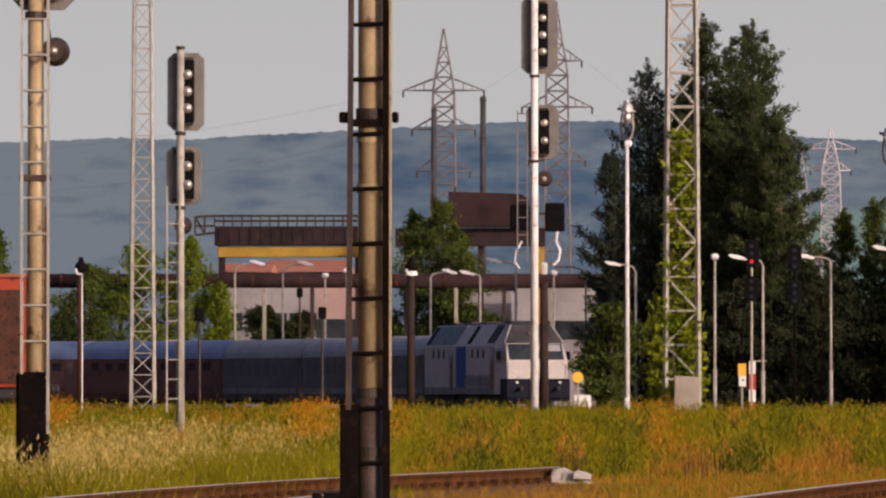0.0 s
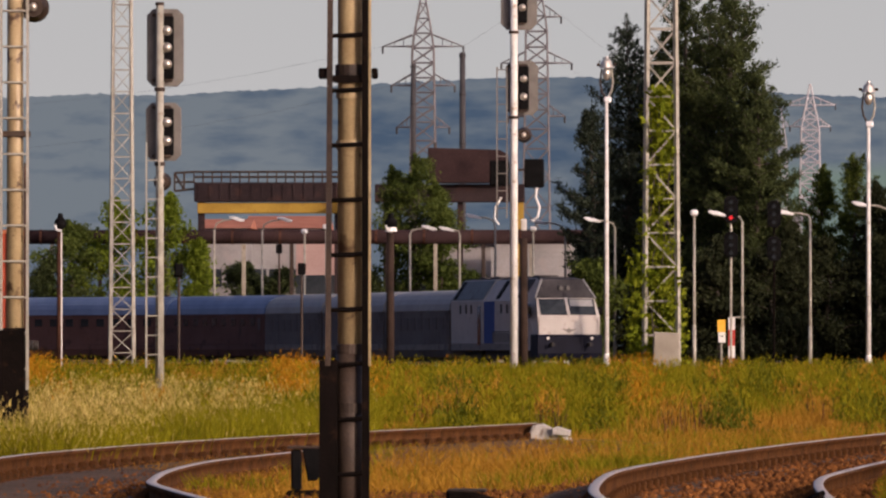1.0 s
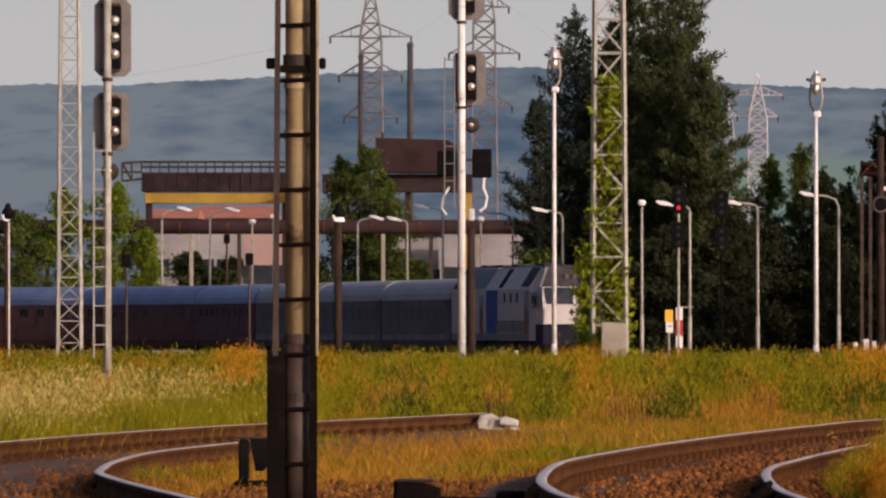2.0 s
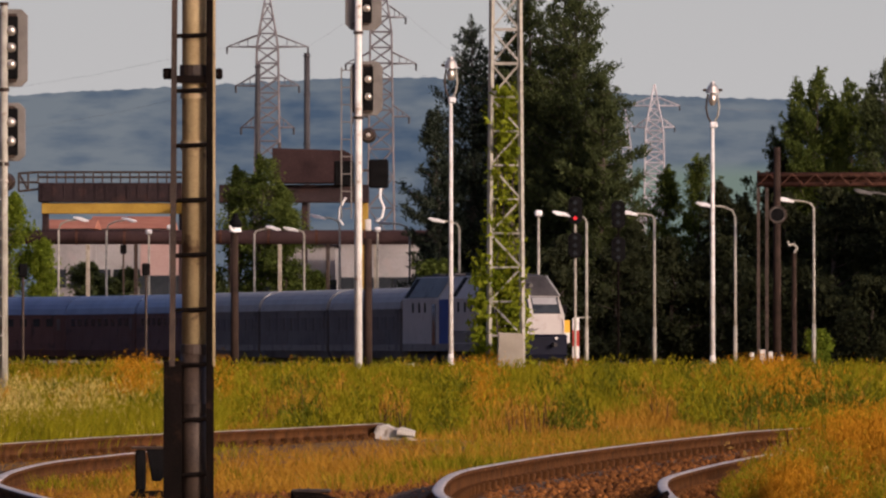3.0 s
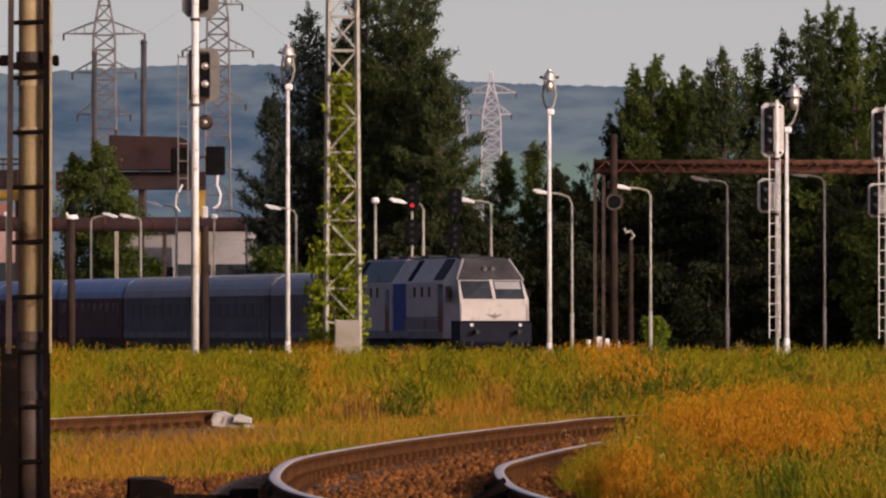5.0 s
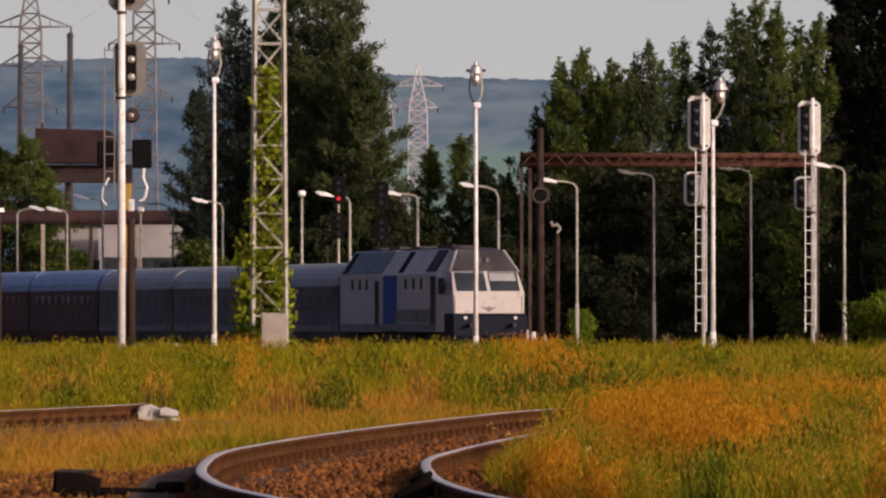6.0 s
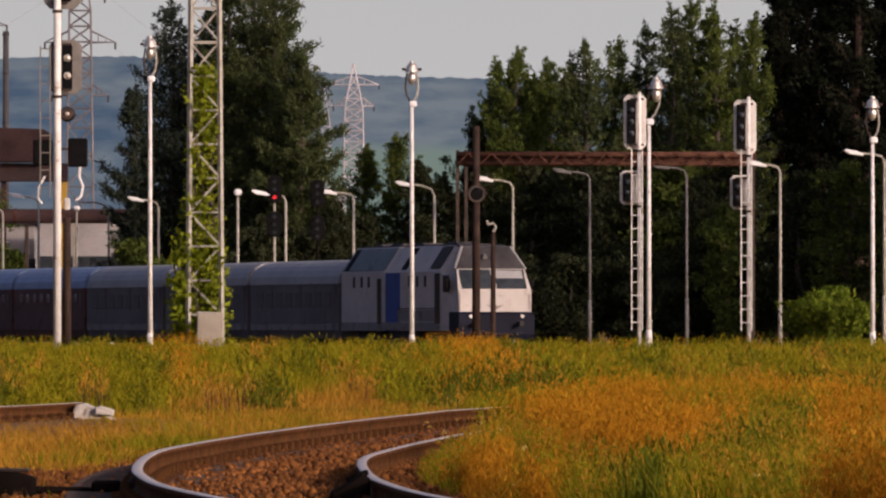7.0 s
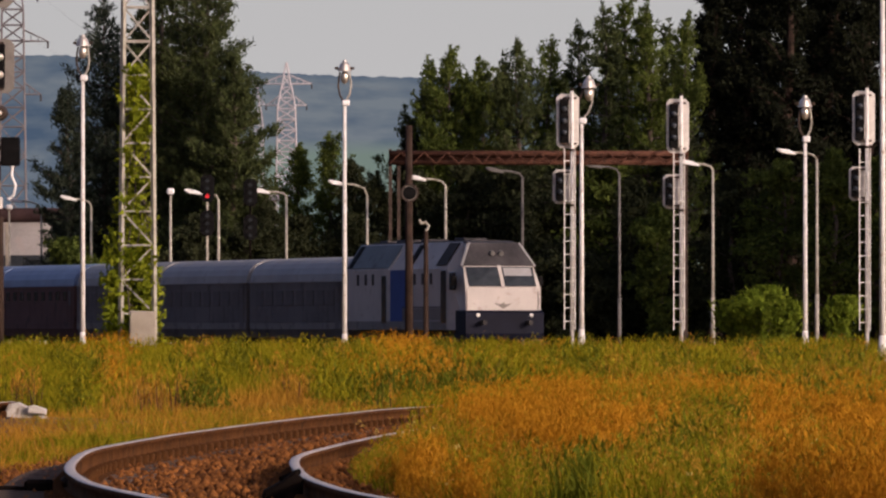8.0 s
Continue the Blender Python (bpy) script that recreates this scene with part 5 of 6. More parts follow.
# ---- trees: trunk, limbs and a crown of many small leaf sprays ----
def leaf_cloud(rng, centres, spread, count, size, droop=0.0, slim=0.55):
    """Pointed leaf sprays scattered round the given limb points."""
    k = rng.integers(0, len(centres), count)
    c = centres[k] + np.clip(rng.normal(0, 1, (count, 3)), -1.9, 1.9) * spread[k][:, None] * np.array((1, 1, 0.75))
    a = rng.normal(0, 1, (count, 3))
    a[:, 2] -= droop
    a /= np.linalg.norm(a, axis=1)[:, None]
    b = np.cross(a, rng.normal(0, 1, (count, 3)))
    b /= np.linalg.norm(b, axis=1)[:, None] + 1e-9
    s = (size * rng.uniform(0.55, 1.4, count))[:, None]
    v = np.stack([c - a * s - b * s * slim, c - a * s * 0.6 + b * s * slim, c + a * s], 1).reshape(-1, 3)
    f = np.arange(count * 3).reshape(-1, 3)
    return v, f


def tree(u, d, v_top, width, shape, leaves, size, material, label, seed, clear=0.08):
    """shape: 'pillar' (tall and narrow), 'round' (broadleaf)."""
    rng = np.random.default_rng(seed)
    x = bx(u, d)
    zg = gz_at(x, d)
    H = hz(v_top, d) - zg
    W = width / SPAN * d / 2
    t = thing("tree", x, d, zg, label, "tree", "trees behind the yard")
    bm = B()
    knots = [Vector((0.25 * math.sin(i * 1.7 + seed) * i / 6, 0.2 * math.cos(i * 2.1 + seed) * i / 6, H * 0.96 * i / 6)) for i in range(7)]
    r0 = 0.02 * H + 0.05
    for i in range(6):
        rod(bm, knots[i], knots[i + 1], r0 * (1 - i / 6.3), r0 * (1 - (i + 1) / 6.3), 8)
    centres, spread = [], []
    limbs = B()
    n = int(20 + H * 2.2)
    for i in range(n):
        q = clear + (1 - clear) * (i + rng.uniform(0, 1)) / n
        g = (q - clear) / (1 - clear)
        if shape == "pillar":
            reach = W * min(g / 0.2 + 0.45, 1) * (1 - g ** 1.7) ** 0.9
            rise = 0.95
        else:
            reach = W * max(math.sin(math.pi * min(0.12 + g * 0.88, 1)), 0.05) ** 0.6
            rise = 0.35
        reach *= rng.uniform(0.42, 1.3)
        az = rng.uniform(0, 2 * math.pi)
        z0 = H * q * 0.97
        a = Vector((0, 0, z0))
        b = Vector((math.cos(az) * reach, math.sin(az) * reach, min(z0 + rise * reach * rng.uniform(0.3, 1.2), H * 0.995)))
        m = a.lerp(b, 0.55) + Vector((0, 0, reach * 0.12))
        rl = r0 * 0.28 * (1 - 0.75 * q)
        rod(limbs, a, m, rl, rl * 0.7, 5)
        rod(limbs, m, b, rl * 0.7, rl * 0.2, 5)
        for k in np.linspace(0.28, 1.0, max(3, int(reach * 2.2))):
            p = a.lerp(m, k / 0.55) if k < 0.55 else m.lerp(b, (k - 0.55) / 0.45)
            centres.append(p)
            spread.append(0.13 + 0.10 * reach * (1.2 - k) + 0.12 * k)
    for i in range(10):
        centres.append((knots[6].x * rng.uniform(0.6, 1), 0, H * (0.86 + 0.14 * i / 9)))
        spread.append(0.05 + 0.022 * (9 - i))
    # Deep-woods trunks take the dark post timber to look shaded.
    wood = DARKWOOD if material is DEEPSHADEPINE else BARK
    part("trunk", bm, wood, t)
    tagged(part("branchwork", limbs, wood, t), kind="stuff")
    v, f = leaf_cloud(rng, np.array([tuple(c) for c in centres]), np.array(spread), int(leaves * 2.3), size * 0.56)
    v[:, 2] = np.clip(v[:, 2], 0.02, H * 1.1)
    raw("crown", v, f, material, t)
    return t


PINE_SHAPE = ((0, 0.06, 0.25, 0.5, 0.66, 0.76, 0.87, 0.95, 1.0), (0.62, 0.82, 1.0, 0.95, 0.8, 0.6, 0.40, 0.2, 0.03))
FIR_SHAPE = ((0, 0.06, 0.3, 0.55, 0.75, 0.88, 0.96, 1.0), (0.6, 0.85, 1.0, 0.8, 0.52, 0.28, 0.12, 0.03))


def conifer(u, d, v_top, width, leaves, size, material, label, seed, shape=PINE_SHAPE, boughs=90, ragged=0.4, leaders=3, lift=0.35, fan=0.11, kind="tree"):
    """A straight trunk with separate boughs, each a row of needle pads with upturned tips, and a few leading shoots."""
    rng = np.random.default_rng(seed)
    x = bx(u, d)
    zg = gz_at(x, d)
    H = hz(v_top, d) - zg
    W = width / SPAN * d / 2
    t = thing(kind, x, d, zg, label, kind, "trees behind the yard" if kind == "tree" else "bushes")
    r0 = 0.016 * H + 0.04
    knots = [Vector((0.16 * math.sin(i * 1.7 + seed) * i / 6, 0.16 * math.cos(i * 2.1 + seed) * i / 6, H * 0.985 * i / 6)) for i in range(7)]
    bm = B()
    for i in range(6):
        rod(bm, knots[i], knots[i + 1], r0 * (1 - i / 6.3), r0 * (1 - (i + 1) / 6.3), 8)
    limbs, centres, spread, weight = B(), [], [], []
    az = rng.uniform(0, 6.28)
    for i in range(boughs):
        g = 0.03 + 0.94 * (i + rng.uniform(0, 1)) / boughs
        az += 2.4 + rng.normal(0, 0.35)
        reach = W * float(np.interp(g, shape[0], shape[1])) * (1 - ragged + 1.5 * ragged * rng.random() ** 1.3)
        base = Vector((knots[min(int(g * 6), 6)].x, knots[min(int(g * 6), 6)].y, H * g))
        out = Vector((math.cos(az), math.sin(az), 0))
        sag = (-0.18 + 0.5 * g) * reach * rng.uniform(0.4, 1.3)
        pts = [base + out * reach * f_ + Vector((0, 0, sag * f_ + lift * reach * f_ ** 3)) for f_ in (0.0, 0.35, 0.7, 1.0)]
        rl = r0 * 0.3 * (1 - 0.7 * g)
        for a, b, ra, rb in zip(pts, pts[1:], (rl, rl * 0.7, rl * 0.4), (rl * 0.7, rl * 0.4, rl * 0.12)):
            rod(limbs, a, b, ra, rb, 4)
        m = max(3, int(reach / 0.22))
        for k in range(m):
            f_ = 0.2 + 0.8 * (k + rng.random()) / m
            q = int(min(f_ / 0.35, 2))
            p = pts[q].lerp(pts[q + 1], min((f_ - (0, 0.35, 0.7)[q]) / (0.35, 0.35, 0.3)[q], 1))
            w = Vector((-out.y, out.x, 0)) * rng.normal(0, 0.20) * reach * (1.15 - f_)
            centres.append(p + w + Vector((0, 0, rng.uniform(-0.05, 0.12))))
            spread.append((0.11 + 0.05 * reach) * (1.25 - 0.6 * f_) * rng.uniform(0.7, 1.3))
            weight.append(spread[-1] ** 1.4)
    for k in range(leaders):
        off = Vector((rng.normal(0, fan), rng.normal(0, fan), 0)) * W if k else Vector((0, 0, 0))
        top = H * (1.0 if k == 0 else rng.uniform(0.97 - 0.6 * fan, 0.985))
        for i in range(9):
            f_ = i / 8
            centres.append(Vector((knots[6].x, knots[6].y, 0)) + off + Vector((0, 0, top - H * 0.10 * (1 - f_))))
            spread.append(0.05 + 0.2 * (1 - f_))
            weight.append(0.03 + 0.06 * (1 - f_))
    # Same dark timber as painted shade on the deep-woods trunks.
    wood = DARKWOOD if material is DEEPSHADEPINE else BARK
    part("trunk", bm, wood, t)
    tagged(part("branchwork", limbs, wood, t), kind="stuff")
    cs, sp, wt = np.array([tuple(c) for c in centres]), np.array(spread), np.array(weight)
    pick = rng.choice(len(cs), leaves, p=wt / wt.sum())
    c = cs[pick] + np.clip(rng.normal(0, 1, (leaves, 3)), -2.1, 2.1) * sp[pick][:, None] * np.array((1, 1, 0.7))
    flat = np.hypot(c[:, 0], c[:, 1])[:, None] + 0.2
    a = rng.normal(0, 0.55, (leaves, 3)) + np.concatenate([c[:, :2] / flat * 0.5, np.full((leaves, 1), 0.6)], 1)
    a /= np.linalg.norm(a, axis=1)[:, None]
    b = np.cross(a, rng.normal(0, 1, (leaves, 3)))
    b /= np.linalg.norm(b, axis=1)[:, None] + 1e-9
    s_ = (size * rng.uniform(0.5, 1.35, leaves))[:, None]
    v = np.stack([c - a * s_ * 0.7 - b * s_ * 0.3, c - a * s_ * 0.5 + b * s_ * 0.3, c + a * s_], 1).reshape(-1, 3)
    v[:, 2] = np.clip(v[:, 2], 0.02, H * 1.02)
    raw("crown", v, np.arange(leaves * 3).reshape(-1, 3), material, t)
    return t


PINE_LABEL = "tall dark green conifer with upswept ragged boughs"
# The big group behind the vine-grown mast.
conifer(1328, 390, 36, 276, 80000, 0.14, PINE, PINE_LABEL, 11, boughs=150)
conifer(1246, 394, 26, 200, 46000, 0.14, PINE, PINE_LABEL, 12, boughs=120)
conifer(1290, 398, 70, 200, 24000, 0.13, PINE, PINE_LABEL, 17)
conifer(1376, 386, 200, 180, 32000, 0.14, PINE, "dark green spruce with spreading boughs", 13, boughs=80)
conifer(1150, 394, 104, 262, 56000, 0.135, BLUEPINE, "bluish dark spruce beside the taller conifers", 14, FIR_SHAPE, 120, 0.35)
conifer(1086, 392, 266, 140, 20000, 0.13, BLUEPINE, "smaller dark spruce at the edge of the group", 15, FIR_SHAPE, 60)
conifer(1204, 400, 150, 170, 22000, 0.13, BLUEPINE, "bluish dark spruce beside the taller conifers", 18)
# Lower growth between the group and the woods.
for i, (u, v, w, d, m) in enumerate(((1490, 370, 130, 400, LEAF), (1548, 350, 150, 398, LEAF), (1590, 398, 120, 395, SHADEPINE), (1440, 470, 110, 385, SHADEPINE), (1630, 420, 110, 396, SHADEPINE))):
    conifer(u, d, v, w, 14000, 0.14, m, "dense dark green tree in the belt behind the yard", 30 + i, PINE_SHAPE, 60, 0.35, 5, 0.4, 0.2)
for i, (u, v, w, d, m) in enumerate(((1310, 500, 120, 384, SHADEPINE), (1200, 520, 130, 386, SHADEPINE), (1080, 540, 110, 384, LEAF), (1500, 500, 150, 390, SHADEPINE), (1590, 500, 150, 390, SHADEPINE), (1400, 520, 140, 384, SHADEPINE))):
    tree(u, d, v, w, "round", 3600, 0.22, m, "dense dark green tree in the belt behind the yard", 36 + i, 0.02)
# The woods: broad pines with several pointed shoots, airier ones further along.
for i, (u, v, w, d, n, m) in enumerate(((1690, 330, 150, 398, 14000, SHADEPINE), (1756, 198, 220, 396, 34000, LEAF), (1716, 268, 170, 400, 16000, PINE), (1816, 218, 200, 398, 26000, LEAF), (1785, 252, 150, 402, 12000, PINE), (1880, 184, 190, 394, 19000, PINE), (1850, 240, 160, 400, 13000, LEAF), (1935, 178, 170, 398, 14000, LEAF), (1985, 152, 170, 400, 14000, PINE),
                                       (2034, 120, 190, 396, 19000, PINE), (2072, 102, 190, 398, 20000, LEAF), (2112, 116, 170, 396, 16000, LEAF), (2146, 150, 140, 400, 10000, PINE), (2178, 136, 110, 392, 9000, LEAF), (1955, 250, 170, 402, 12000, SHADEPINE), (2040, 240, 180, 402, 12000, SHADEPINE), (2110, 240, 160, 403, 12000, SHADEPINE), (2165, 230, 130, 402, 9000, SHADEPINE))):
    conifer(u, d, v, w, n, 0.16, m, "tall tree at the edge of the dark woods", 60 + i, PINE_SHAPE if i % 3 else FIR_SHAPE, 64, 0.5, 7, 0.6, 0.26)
# The near-black pillars and dark lower trees have shade painted into their needles.
for i, (u, v, w, d, s, m) in enumerate(((2228, 20, 100, 404, "pillar", DEEPSHADEPINE), (2290, -60, 160, 404, "pillar", DEEPSHADEPINE), (2360, -90, 170, 402, "pillar", DEEPSHADEPINE), (2430, -110, 170, 405, "pillar", DEEPSHADEPINE), (2500, -80, 170, 402, "pillar", DEEPSHADEPINE), (2570, -90, 180, 404, "pillar", DEEPSHADEPINE),
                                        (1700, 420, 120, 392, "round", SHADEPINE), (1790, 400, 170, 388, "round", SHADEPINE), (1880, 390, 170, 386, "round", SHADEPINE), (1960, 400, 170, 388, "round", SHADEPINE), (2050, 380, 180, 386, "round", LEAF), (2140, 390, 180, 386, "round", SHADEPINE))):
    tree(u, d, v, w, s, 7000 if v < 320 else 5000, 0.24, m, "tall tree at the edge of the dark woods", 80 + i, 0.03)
# Undergrowth: its darkest trees carry shade in their leaf colour.
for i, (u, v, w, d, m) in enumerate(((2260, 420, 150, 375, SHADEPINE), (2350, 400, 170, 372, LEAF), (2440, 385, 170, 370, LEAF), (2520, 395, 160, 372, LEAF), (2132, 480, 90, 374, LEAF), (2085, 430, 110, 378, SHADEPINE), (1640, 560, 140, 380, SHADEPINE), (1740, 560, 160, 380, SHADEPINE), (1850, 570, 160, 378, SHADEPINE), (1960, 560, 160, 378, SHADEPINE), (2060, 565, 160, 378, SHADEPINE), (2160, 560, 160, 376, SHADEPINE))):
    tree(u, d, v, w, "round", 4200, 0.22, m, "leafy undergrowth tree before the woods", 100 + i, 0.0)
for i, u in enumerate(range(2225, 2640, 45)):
    tree(u, 410 + (i % 3) * 5, -40 - 30 * (i % 3), 150, "pillar", 5200, 0.3, DEEPSHADEPINE, "towering conifer of the woods, needles darkened for shade", 200 + i, 0.0)
# Unseen conifers added past the yard, placed to shade the woods' edge.
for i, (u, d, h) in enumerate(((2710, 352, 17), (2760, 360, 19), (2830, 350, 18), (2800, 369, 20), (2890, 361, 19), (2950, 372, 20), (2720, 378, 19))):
    conifer(u, d, 690 - (h - EYE) / d * SPAN, 300, 16000, 0.2, DEEPSHADEPINE, "towering conifer of the woods, needles darkened for shade", 220 + i)
# Broadleaf trees by the works.
for i, (u, v, w, d, m) in enumerate(((160, 470, 130, 439, LEAF), (240, 430, 150, 440, BRIGHTLEAF), (330, 420, 150, 439, BRIGHTLEAF), (385, 500, 60, 439, BRIGHTLEAF), (772, 352, 150, 470, LEAF), (735, 372, 120, 472, LEAF), (812, 400, 90, 471, LEAF), (-10, 400, 50, 450, LEAF), (470, 545, 120, 450, PINE), (535, 555, 90, 450, PINE), (820, 440, 60, 468, LEAF), (1070, 560, 90, 430, LEAF), (120, 540, 80, 438, PINE), (690, 560, 60, 450, PINE), (870, 560, 70, 455, LEAF))):
    tree(u, d, v, w, "round", 4200, 0.2, m, "leafy green broadleaf tree by the works", 140 + i, 0.05)
# Bright bushes in front of the woods.
for i, (u, v, w, d) in enumerate(((2272, 648, 40, 232), (2298, 632, 50, 230), (2322, 622, 52, 231), (2346, 648, 44, 229), (2448, 640, 44, 232), (1757, 660, 24, 352), (1770, 676, 26, 352))):
    conifer(u, d, v, w, 2600, 0.12, BRIGHTLEAF, "bright green leafy bush at the edge of the grass", 170 + i, FIR_SHAPE, 34, 0.5, 10, 0.15, 0.4, "bush")


# Vine on the lattice mast.
def vine():
    rng = np.random.default_rng(5)
    pts, spr = [], []
    for i in range(420):
        z = rng.uniform(0.2, 7.4) if i % 3 else rng.uniform(0.2, 3.0)
        w = (0.75 if z < 3.4 else 0.45) * (1 - 0.35 * z / 7.4)
        pts.append((mast_x + rng.uniform(-1.05, 0.6) * w, 200 + rng.uniform(-0.5, 0.4), z + mast_z))
        spr.append(0.1 + 0.07 * rng.random())
    v, f = leaf_cloud(rng, np.array(pts), np.array(spr), 8000, 0.085, 0.4)
    bm = B()
    for k in range(5):
        q = [(mast_x - 0.3 + 0.14 * k + 0.12 * math.sin(i * 1.3 + k), 199.6 + 0.1 * k, mast_z + 0.85 * i) for i in range(9)]
        bent(bm, q, 0.018, 5)
    t = tagged(part("climbing_vine", bm, BARK), "sunlit green vine climbing the lattice mast", "climbing plant")
    tagged(raw("foliage", v, f, VINELEAF, t), kind="stuff")


vine()


# ---- grass ----
def blades(name, rng, px, py, height, width, lean, material, label, seeds=False):
    """Three-point bent blades on the ground; with seeds, each carries a loose head."""
    n = len(px)
    z = ground_z(px, py)
    a = rng.uniform(0, 2 * np.pi, n)
    dx, dy = np.cos(a), np.sin(a)
    tilt = lean * rng.uniform(0.2, 1.3, n) * height
    b = rng.uniform(0, 2 * np.pi, n)
    lx, ly = np.cos(b) * tilt, np.sin(b) * tilt
    hw = width * 0.5 * rng.uniform(0.6, 1.4, n)
    base = np.stack([px, py, z - 0.03], -1)
    side = np.stack([dx * hw, dy * hw, np.zeros(n)], -1)
    mid = base + np.stack([lx * 0.35, ly * 0.35, height * 0.6], -1)
    tip = base + np.stack([lx, ly, height], -1)
    if seeds:
        v = np.stack([base - side * 0.5, base + side * 0.5, mid + side * 0.5, mid - side * 0.5, tip + side * 2.2, tip + np.stack([lx * 0.25, ly * 0.25, height * 0.16], -1), tip - side * 2.2], 1)
        f = np.array([(0, 1, 2, 3), (3, 2, 4, 6), (6, 4, 5, 5)])
        tri = np.array([(0, 1, 2), (0, 2, 3), (3, 2, 4), (3, 4, 6), (6, 4, 5)])
        k = 7
    else:
        v = np.stack([base - side, base + side, mid + side * 0.8, mid - side * 0.8, tip], 1)
        tri = np.array([(0, 1, 2), (0, 2, 3), (3, 2, 4)])
        k = 5
    faces = (tri[None] + (np.arange(n) * k)[:, None, None]).reshape(-1, 3)
    return tagged(raw(name, v.reshape(-1, 3), faces, material), label, "grass", kind="stuff")


near_path = np.array([(p.x + h.y * 0.77, p.y) for p, h in along(NEAR, 0.5)])
side_path = np.array([(p.x + h.y * 0.8, p.y) for p, h in along(SIDING, 0.5)])


def off_track(x, y, path):
    """Side distance from the track's middle line."""
    o = np.argsort(path[:, 1])
    return x - np.interp(y, path[o, 1], path[o, 0])


def patchy(x, y, scale, seed, long=2.5):
    return np.array([noise.noise((a / scale, b / (scale * long), seed)) for a, b in zip(x, y)])


def field(rng, n, near, far, u0=-150, u1=2680, power=1.0):
    y = near + (far - near) * rng.random(n) ** power
    x = bx(rng.uniform(u0, u1, n), y)
    return x, y


rng = np.random.default_rng(21)


def heads(name, x, y, h, low, count, spread, size, material, label, slim=0.5):
    """Loose seed heads or leaves between the height share low and the top of each plant."""
    i = rng.integers(0, len(x), count)
    f_ = low + (1.05 - low) * rng.random(count)
    c = np.stack([x[i], y[i], ground_z(x[i], y[i]) + h[i] * f_], -1) + rng.normal(0, spread, (count, 3))
    v, f = leaf_cloud(rng, c, np.full(count, 0.004), count, size * 1.7, -2.2, slim * 0.45)
    tagged(raw(name, v, f, material), label, "grass", kind="stuff")


# Tall green grass on the bank.
x, y = field(rng, 200000, 94, 215, power=0.85)
h = (0.38 + 0.24 * patchy(x, y, 0.8, 3.0, 14) + rng.uniform(-0.16, 0.16, len(x))) * np.clip((y - 85) / 40, 0.4, 1)
p = patchy(x, y, 1.5, 9.0, 16)
dry = p + rng.normal(0, 0.2, len(x)) > 0.05 + 0.35 * np.clip((y - 110) / 50, 0, 1)
blades("green_grass", rng, x[~dry], y[~dry], h[~dry], 0.016, 0.55, GRASS, "tall green meadow grass on the bank")
blades("dry_grass", rng, x[dry], y[dry], h[dry] * 0.95, 0.012, 0.6, DRYGRASS, "tall dry ochre grass among the green")

# Short dry grass between the tracks.
x, y = field(rng, 120000, 40, 100)
so = off_track(x, y, side_path)
no = off_track(x, y, near_path)
keep = (np.abs(no) > 1.35) & ~((no < 0) & (no > -3.2) & (y < 59 + 3 * np.sin(x * 3.1)) & (rng.random(len(x)) < 0.93)) & np.where(y < 70, np.abs(so) > 0.95, (so > -0.6) | (so < -0.95))
x, y = x[keep], y[keep]
mix_ = patchy(x, y, 1.4, 5.0) + rng.normal(0, 0.15, len(x))
h = 0.10 + 0.07 * rng.random(len(x)) + 0.08 * np.clip(mix_, 0, 1)
g = mix_ > 0.32
blades("dry_grass", rng, x[~g], y[~g], h[~g], 0.009, 0.8, DRYGRASS, "short dry ochre grass between the tracks")
blades("green_grass", rng, x[g], y[g], h[g] * 1.1, 0.010, 0.7, GRASS, "short green tufts between the tracks")

# Pale feather grass behind the siding.
x, y = field(rng, 90000, 68, 125, -150, 700)
keep = off_track(x, y, side_path) < -0.8
x, y = x[keep], y[keep]
h = np.clip(0.40 + 0.2 * patchy(x, y, 0.9, 2.0) + rng.uniform(-0.12, 0.14, len(x)), 0.1, 1)
blades("green_grass", rng, x, y, h, 0.010, 0.5, GRASS, "green grass behind the siding")
keep = rng.random(len(x)) < np.clip(1.15 - np.abs(x + 7.6) / 2.5, 0.02, 1) * np.clip(0.35 + 1.5 * patchy(x, y, 0.9, 12.0), 0.05, 1)
heads("feather_grass", x[keep], y[keep], h[keep] * 1.15, 0.5, 46000, 0.025, 0.016, FEATHER, "pale yellow feather grass in seed")
blades("feather_grass", rng, x[keep][::5], y[keep][::5], h[keep][::5] * 1.1, 0.006, 0.5, FEATHER, "pale feather grass stalks")


# Weeds inside the curve: rust-red sorrel, grass and dark stalks.
def inside(n, near, far, u1=2700):
    y = near + (far - near) * rng.random(n)
    x = bx(rng.uniform(1300, u1, n), y)
    k = off_track(x, y, near_path) > np.clip(1.15 + (60 - y) * 0.02, 1.0, 1.9)
    return x[k], y[k]


x, y = inside(60000, 36, 100)
p = 1.35 * patchy(x, y, 0.9, 14.0, 5) + 0.3 * patchy(x, y, 0.35, 15.0, 5) + 0.24 * np.exp(-((1265 + x / y * SPAN - 1850) / 210) ** 2) - 0.16 - 0.2 * np.clip((y - 64) / 20, 0, 1) + rng.normal(0, 0.05, len(x))
edge = np.clip((off_track(x, y, near_path) - 0.95) / 0.7, 0.3, 1)
h = (0.40 + 0.18 * patchy(x, y, 0.7, 6.0) + rng.uniform(-0.12, 0.12, len(x))) * edge
r = p > 0.27
m_ = (~r) & (p > -0.42)
k = (~r) & (p <= -0.42)
blades("green_grass", rng, x[m_], y[m_], h[m_] * 0.95, 0.010, 0.45, GRASS, "yellow-green grass inside the curve")
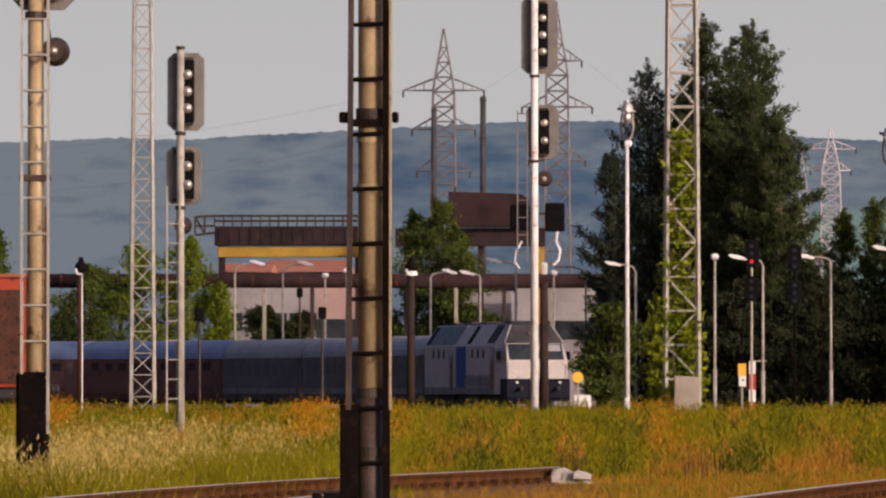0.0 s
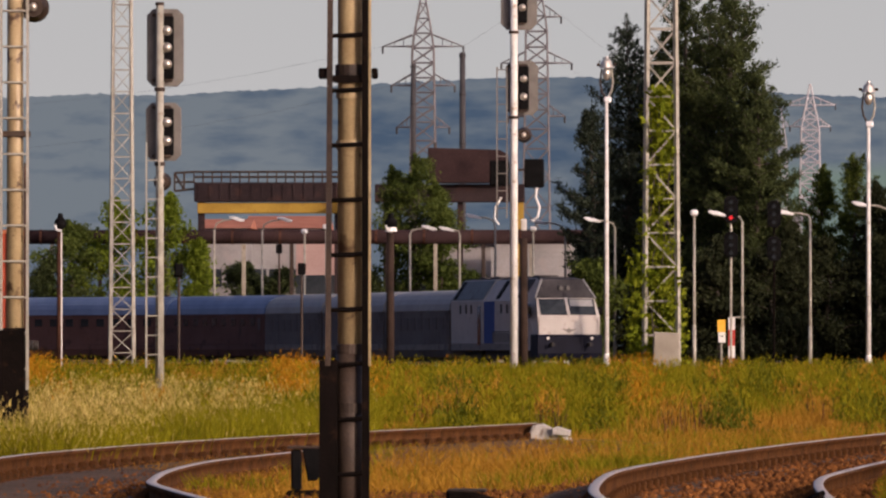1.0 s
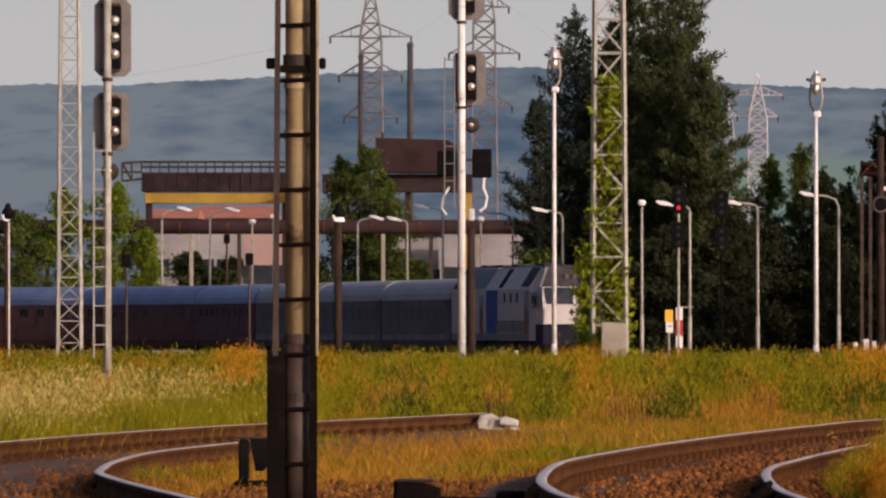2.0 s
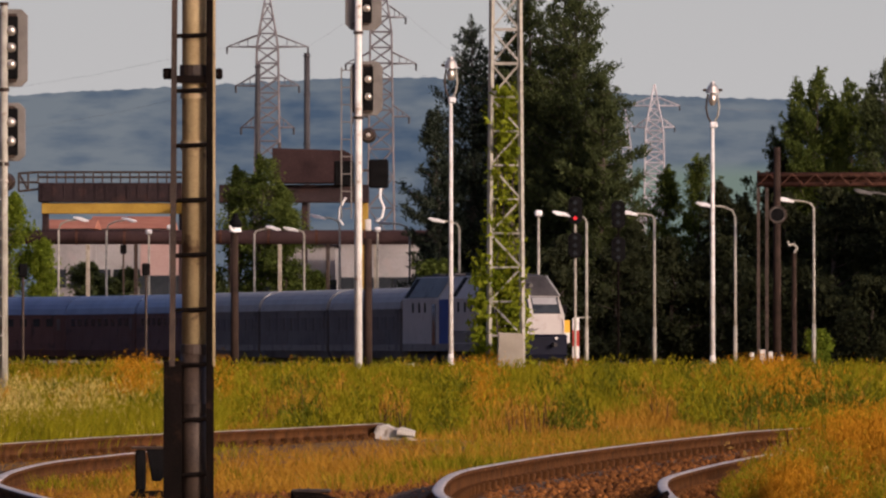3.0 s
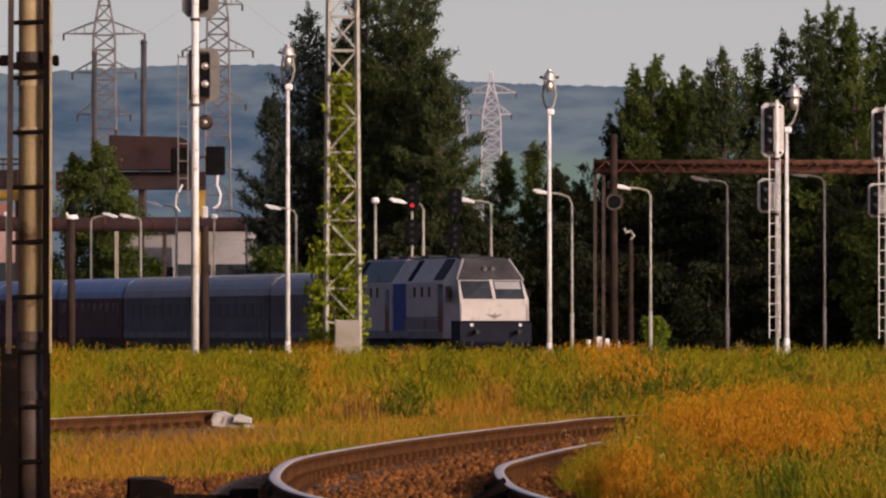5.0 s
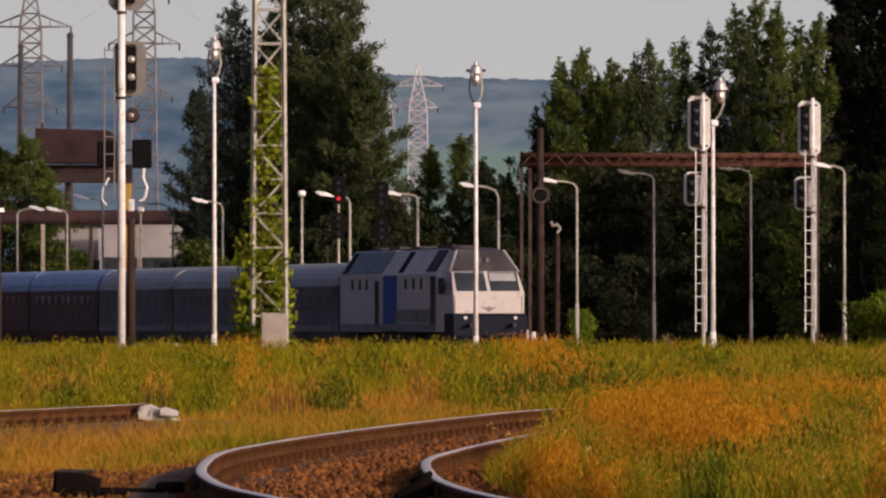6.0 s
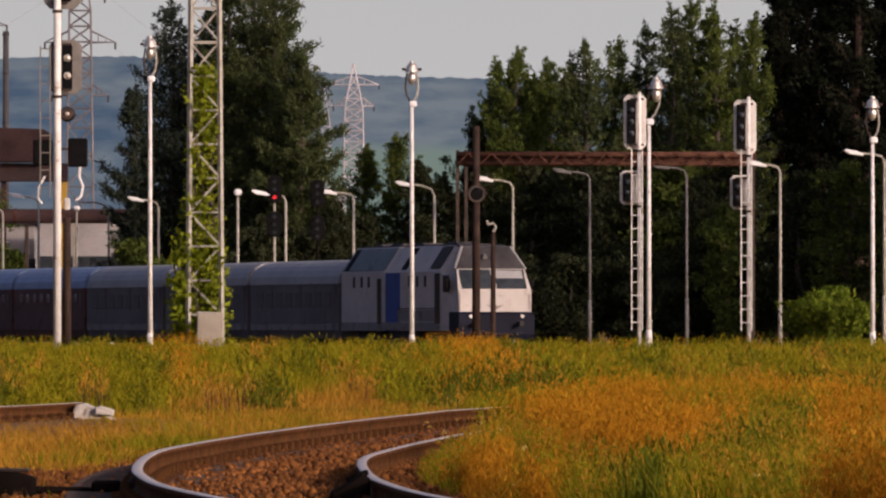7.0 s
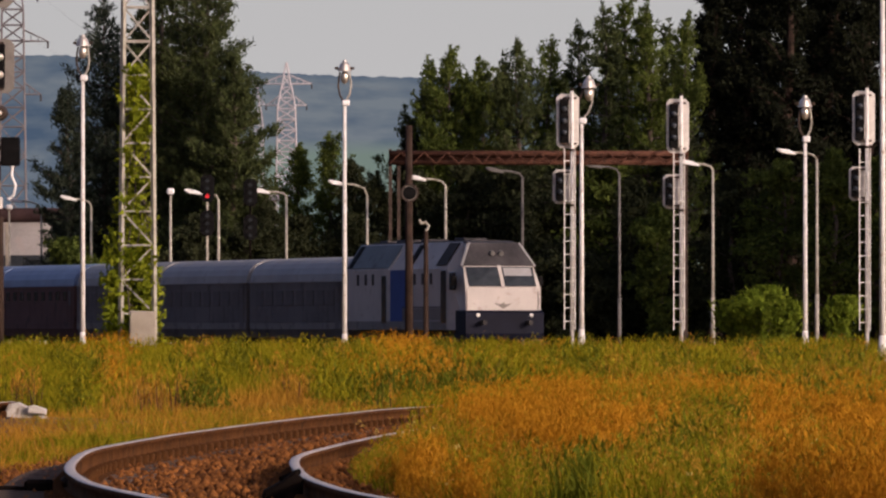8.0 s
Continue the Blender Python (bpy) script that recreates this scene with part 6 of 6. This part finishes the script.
blades("dark_weeds", rng, x[k], y[k], h[k], 0.014, 0.4, DARKWEED, "dark green weeds inside the curve")
blades("dry_grass", rng, x[r], y[r], h[r] * 0.8, 0.006, 0.4, DRYGRASS, "thin dry stalks inside the curve")


heads("sorrel", x[r], y[r], h[r] * (1.05 + 0.7 * np.clip(p[r] - 0.1, 0, 1)), 0.4, 150000, 0.02, 0.0115, SORREL, "rust-red seeding sorrel inside the curve")
heads("grass_heads", x[m_], y[m_], h[m_], 0.55, 70000, 0.014, 0.011, GRASS, "yellow-green grass heads inside the curve")
heads("grass_heads", x[r | m_], y[r | m_], h[r | m_], 0.5, 70000, 0.02, 0.010, DRYGRASS, "dry yellow seed heads inside the curve")
heads("weed_leaves", x[k], y[k], h[k], 0.2, 30000, 0.02, 0.02, DARKWEED, "dark weed leaves inside the curve")

# Sorrel and dark weeds in a few patches along the bank.
x, y = field(rng, 60000, 112, 212)


def near_mark(u, wide):
    return np.exp(-((x - bx(u, y)) / wide) ** 2)


p = 0.35 * patchy(x, y, 1.3, 31.0, 12) + 0.36 * near_mark(1690, 0.9) + 0.36 * near_mark(545, 0.7) + 0.4 * near_mark(95, 0.7) + 0.25 * near_mark(700, 0.5) + 0.3 * near_mark(1160, 0.5)
keep = p + rng.normal(0, 0.1, len(x)) > 0.36
x, y = x[keep], y[keep]
heads("sorrel", x, y, rng.uniform(0.3, 0.72, len(x)), 0.35, 42000, 0.05, 0.022, SORREL, "rust-red sorrel in patches on the bank")
x, y = field(rng, 30000, 100, 195)
keep = patchy(x, y, 0.9, 44.0, 14) + 0.55 * np.exp(-((x - bx(1740, y)) / 0.6) ** 2) + 0.2 * patchy(x, y, 0.4, 45.0, 14) > 0.3
x, y = x[keep], y[keep]
heads("weed_leaves", x, y, rng.uniform(0.25, 0.6, len(x)), 0.15, 42000, 0.06, 0.034, DARKWEED, "clumps of dark green weeds on the bank")
x, y = field(rng, 60000, 100, 212)
keep = patchy(x, y, 0.9, 51.0, 14) > 0.12
x, y = x[keep], y[keep]
heads("grass_heads", x, y, 0.3 + 0.35 * rng.random(len(x)), 0.4, 90000, 0.03, 0.028, GRASS, "clumps of yellow-green leafy growth on the bank")
# Withered brown dock stalks standing in small groups on the bank.
x, y = field(rng, 30000, 98, 200)
keep = patchy(x, y, 0.6, 77.0, 14) > 0.36
x, y = x[keep], y[keep]
h = rng.uniform(0.3, 0.62, len(x))
blades("dock_stalks", rng, x, y, h, 0.012, 0.25, RUST, "withered brown dock stalks on the bank")
heads("dock_heads", x, y, h, 0.5, 20000, 0.035, 0.024, DRYGRASS, "brown seed heads of withered dock")
# Rank grass round the foot of the white signal mast.
x = bx(946, 155) + rng.normal(0, 0.75, 5000)
y = rng.uniform(148, 159, 5000)
blades("green_grass", rng, x, y, rng.uniform(0.35, 0.68, 5000), 0.016, 0.35, GRASS, "rank green grass round the mast foot")
# Tall weeds that hide the far end of the curved track.
x = rng.uniform(2.7, 6.5, 14000)
y = rng.uniform(78, 90, 14000)
keep = off_track(x, y, near_path) > 1.0
x, y = x[keep], y[keep]
h = rng.uniform(0.38, 0.62, len(x))
blades("green_grass", rng, x, y, h, 0.011, 0.45, GRASS, "tall yellow-green weeds beside the curved track")
heads("sorrel", x, y, h, 0.5, 9000, 0.02, 0.016, SORREL, "rust-red sorrel beside the curved track")
# The track beyond is overgrown.
y = rng.uniform(89, 108, 12000)
o = np.argsort(near_path[:, 1])
x = np.interp(y, near_path[o, 1], near_path[o, 0]) + rng.uniform(-1.1, 2.4, len(y))
h = rng.uniform(0.3, 0.55, len(x))
blades("green_grass", rng, x, y, h, 0.012, 0.45, GRASS, "tall grass grown over the far end of the track")
heads("sorrel", x, y, h, 0.5, 9000, 0.02, 0.016, SORREL, "rust-red sorrel grown over the far end of the track")
# Small white umbels among the grass.
x, y = inside(500, 40, 75)
v, f = leaf_cloud(rng, np.stack([x, y, ground_z(x, y) + rng.uniform(0.2, 0.42, len(x))], -1), np.full(len(x), 0.012), 1200, 0.012)
tagged(raw("white_flowers", v, f, FEATHER), "tiny white flower heads among the weeds", "flowers", kind="stuff")


# ---- what moves ----
RUN = [(0.0, -0.35), (1.0, 9.2), (2.0, 19.37), (3.0, 29.24), (3.5, 33.98), (4.0, 38.73), (4.5, 43.38), (5.0, 48.25), (5.5, 53.03), (6.0, 57.79), (6.5, 62.54), (7.0, 67.37), (7.5, 72.37), (8.0, 77.36)]


def car_pose(front, length):
    a, b = on_line(front), on_line(front - length)
    h = a - b
    return pose(a.x, a.y, LINE_Z, 0, 0, math.degrees(math.atan2(h.y, h.x)))


def motions():
    for car, behind, length in train:
        walk(car, [(t, car_pose(s - behind, length)) for t, s in RUN])


motions()
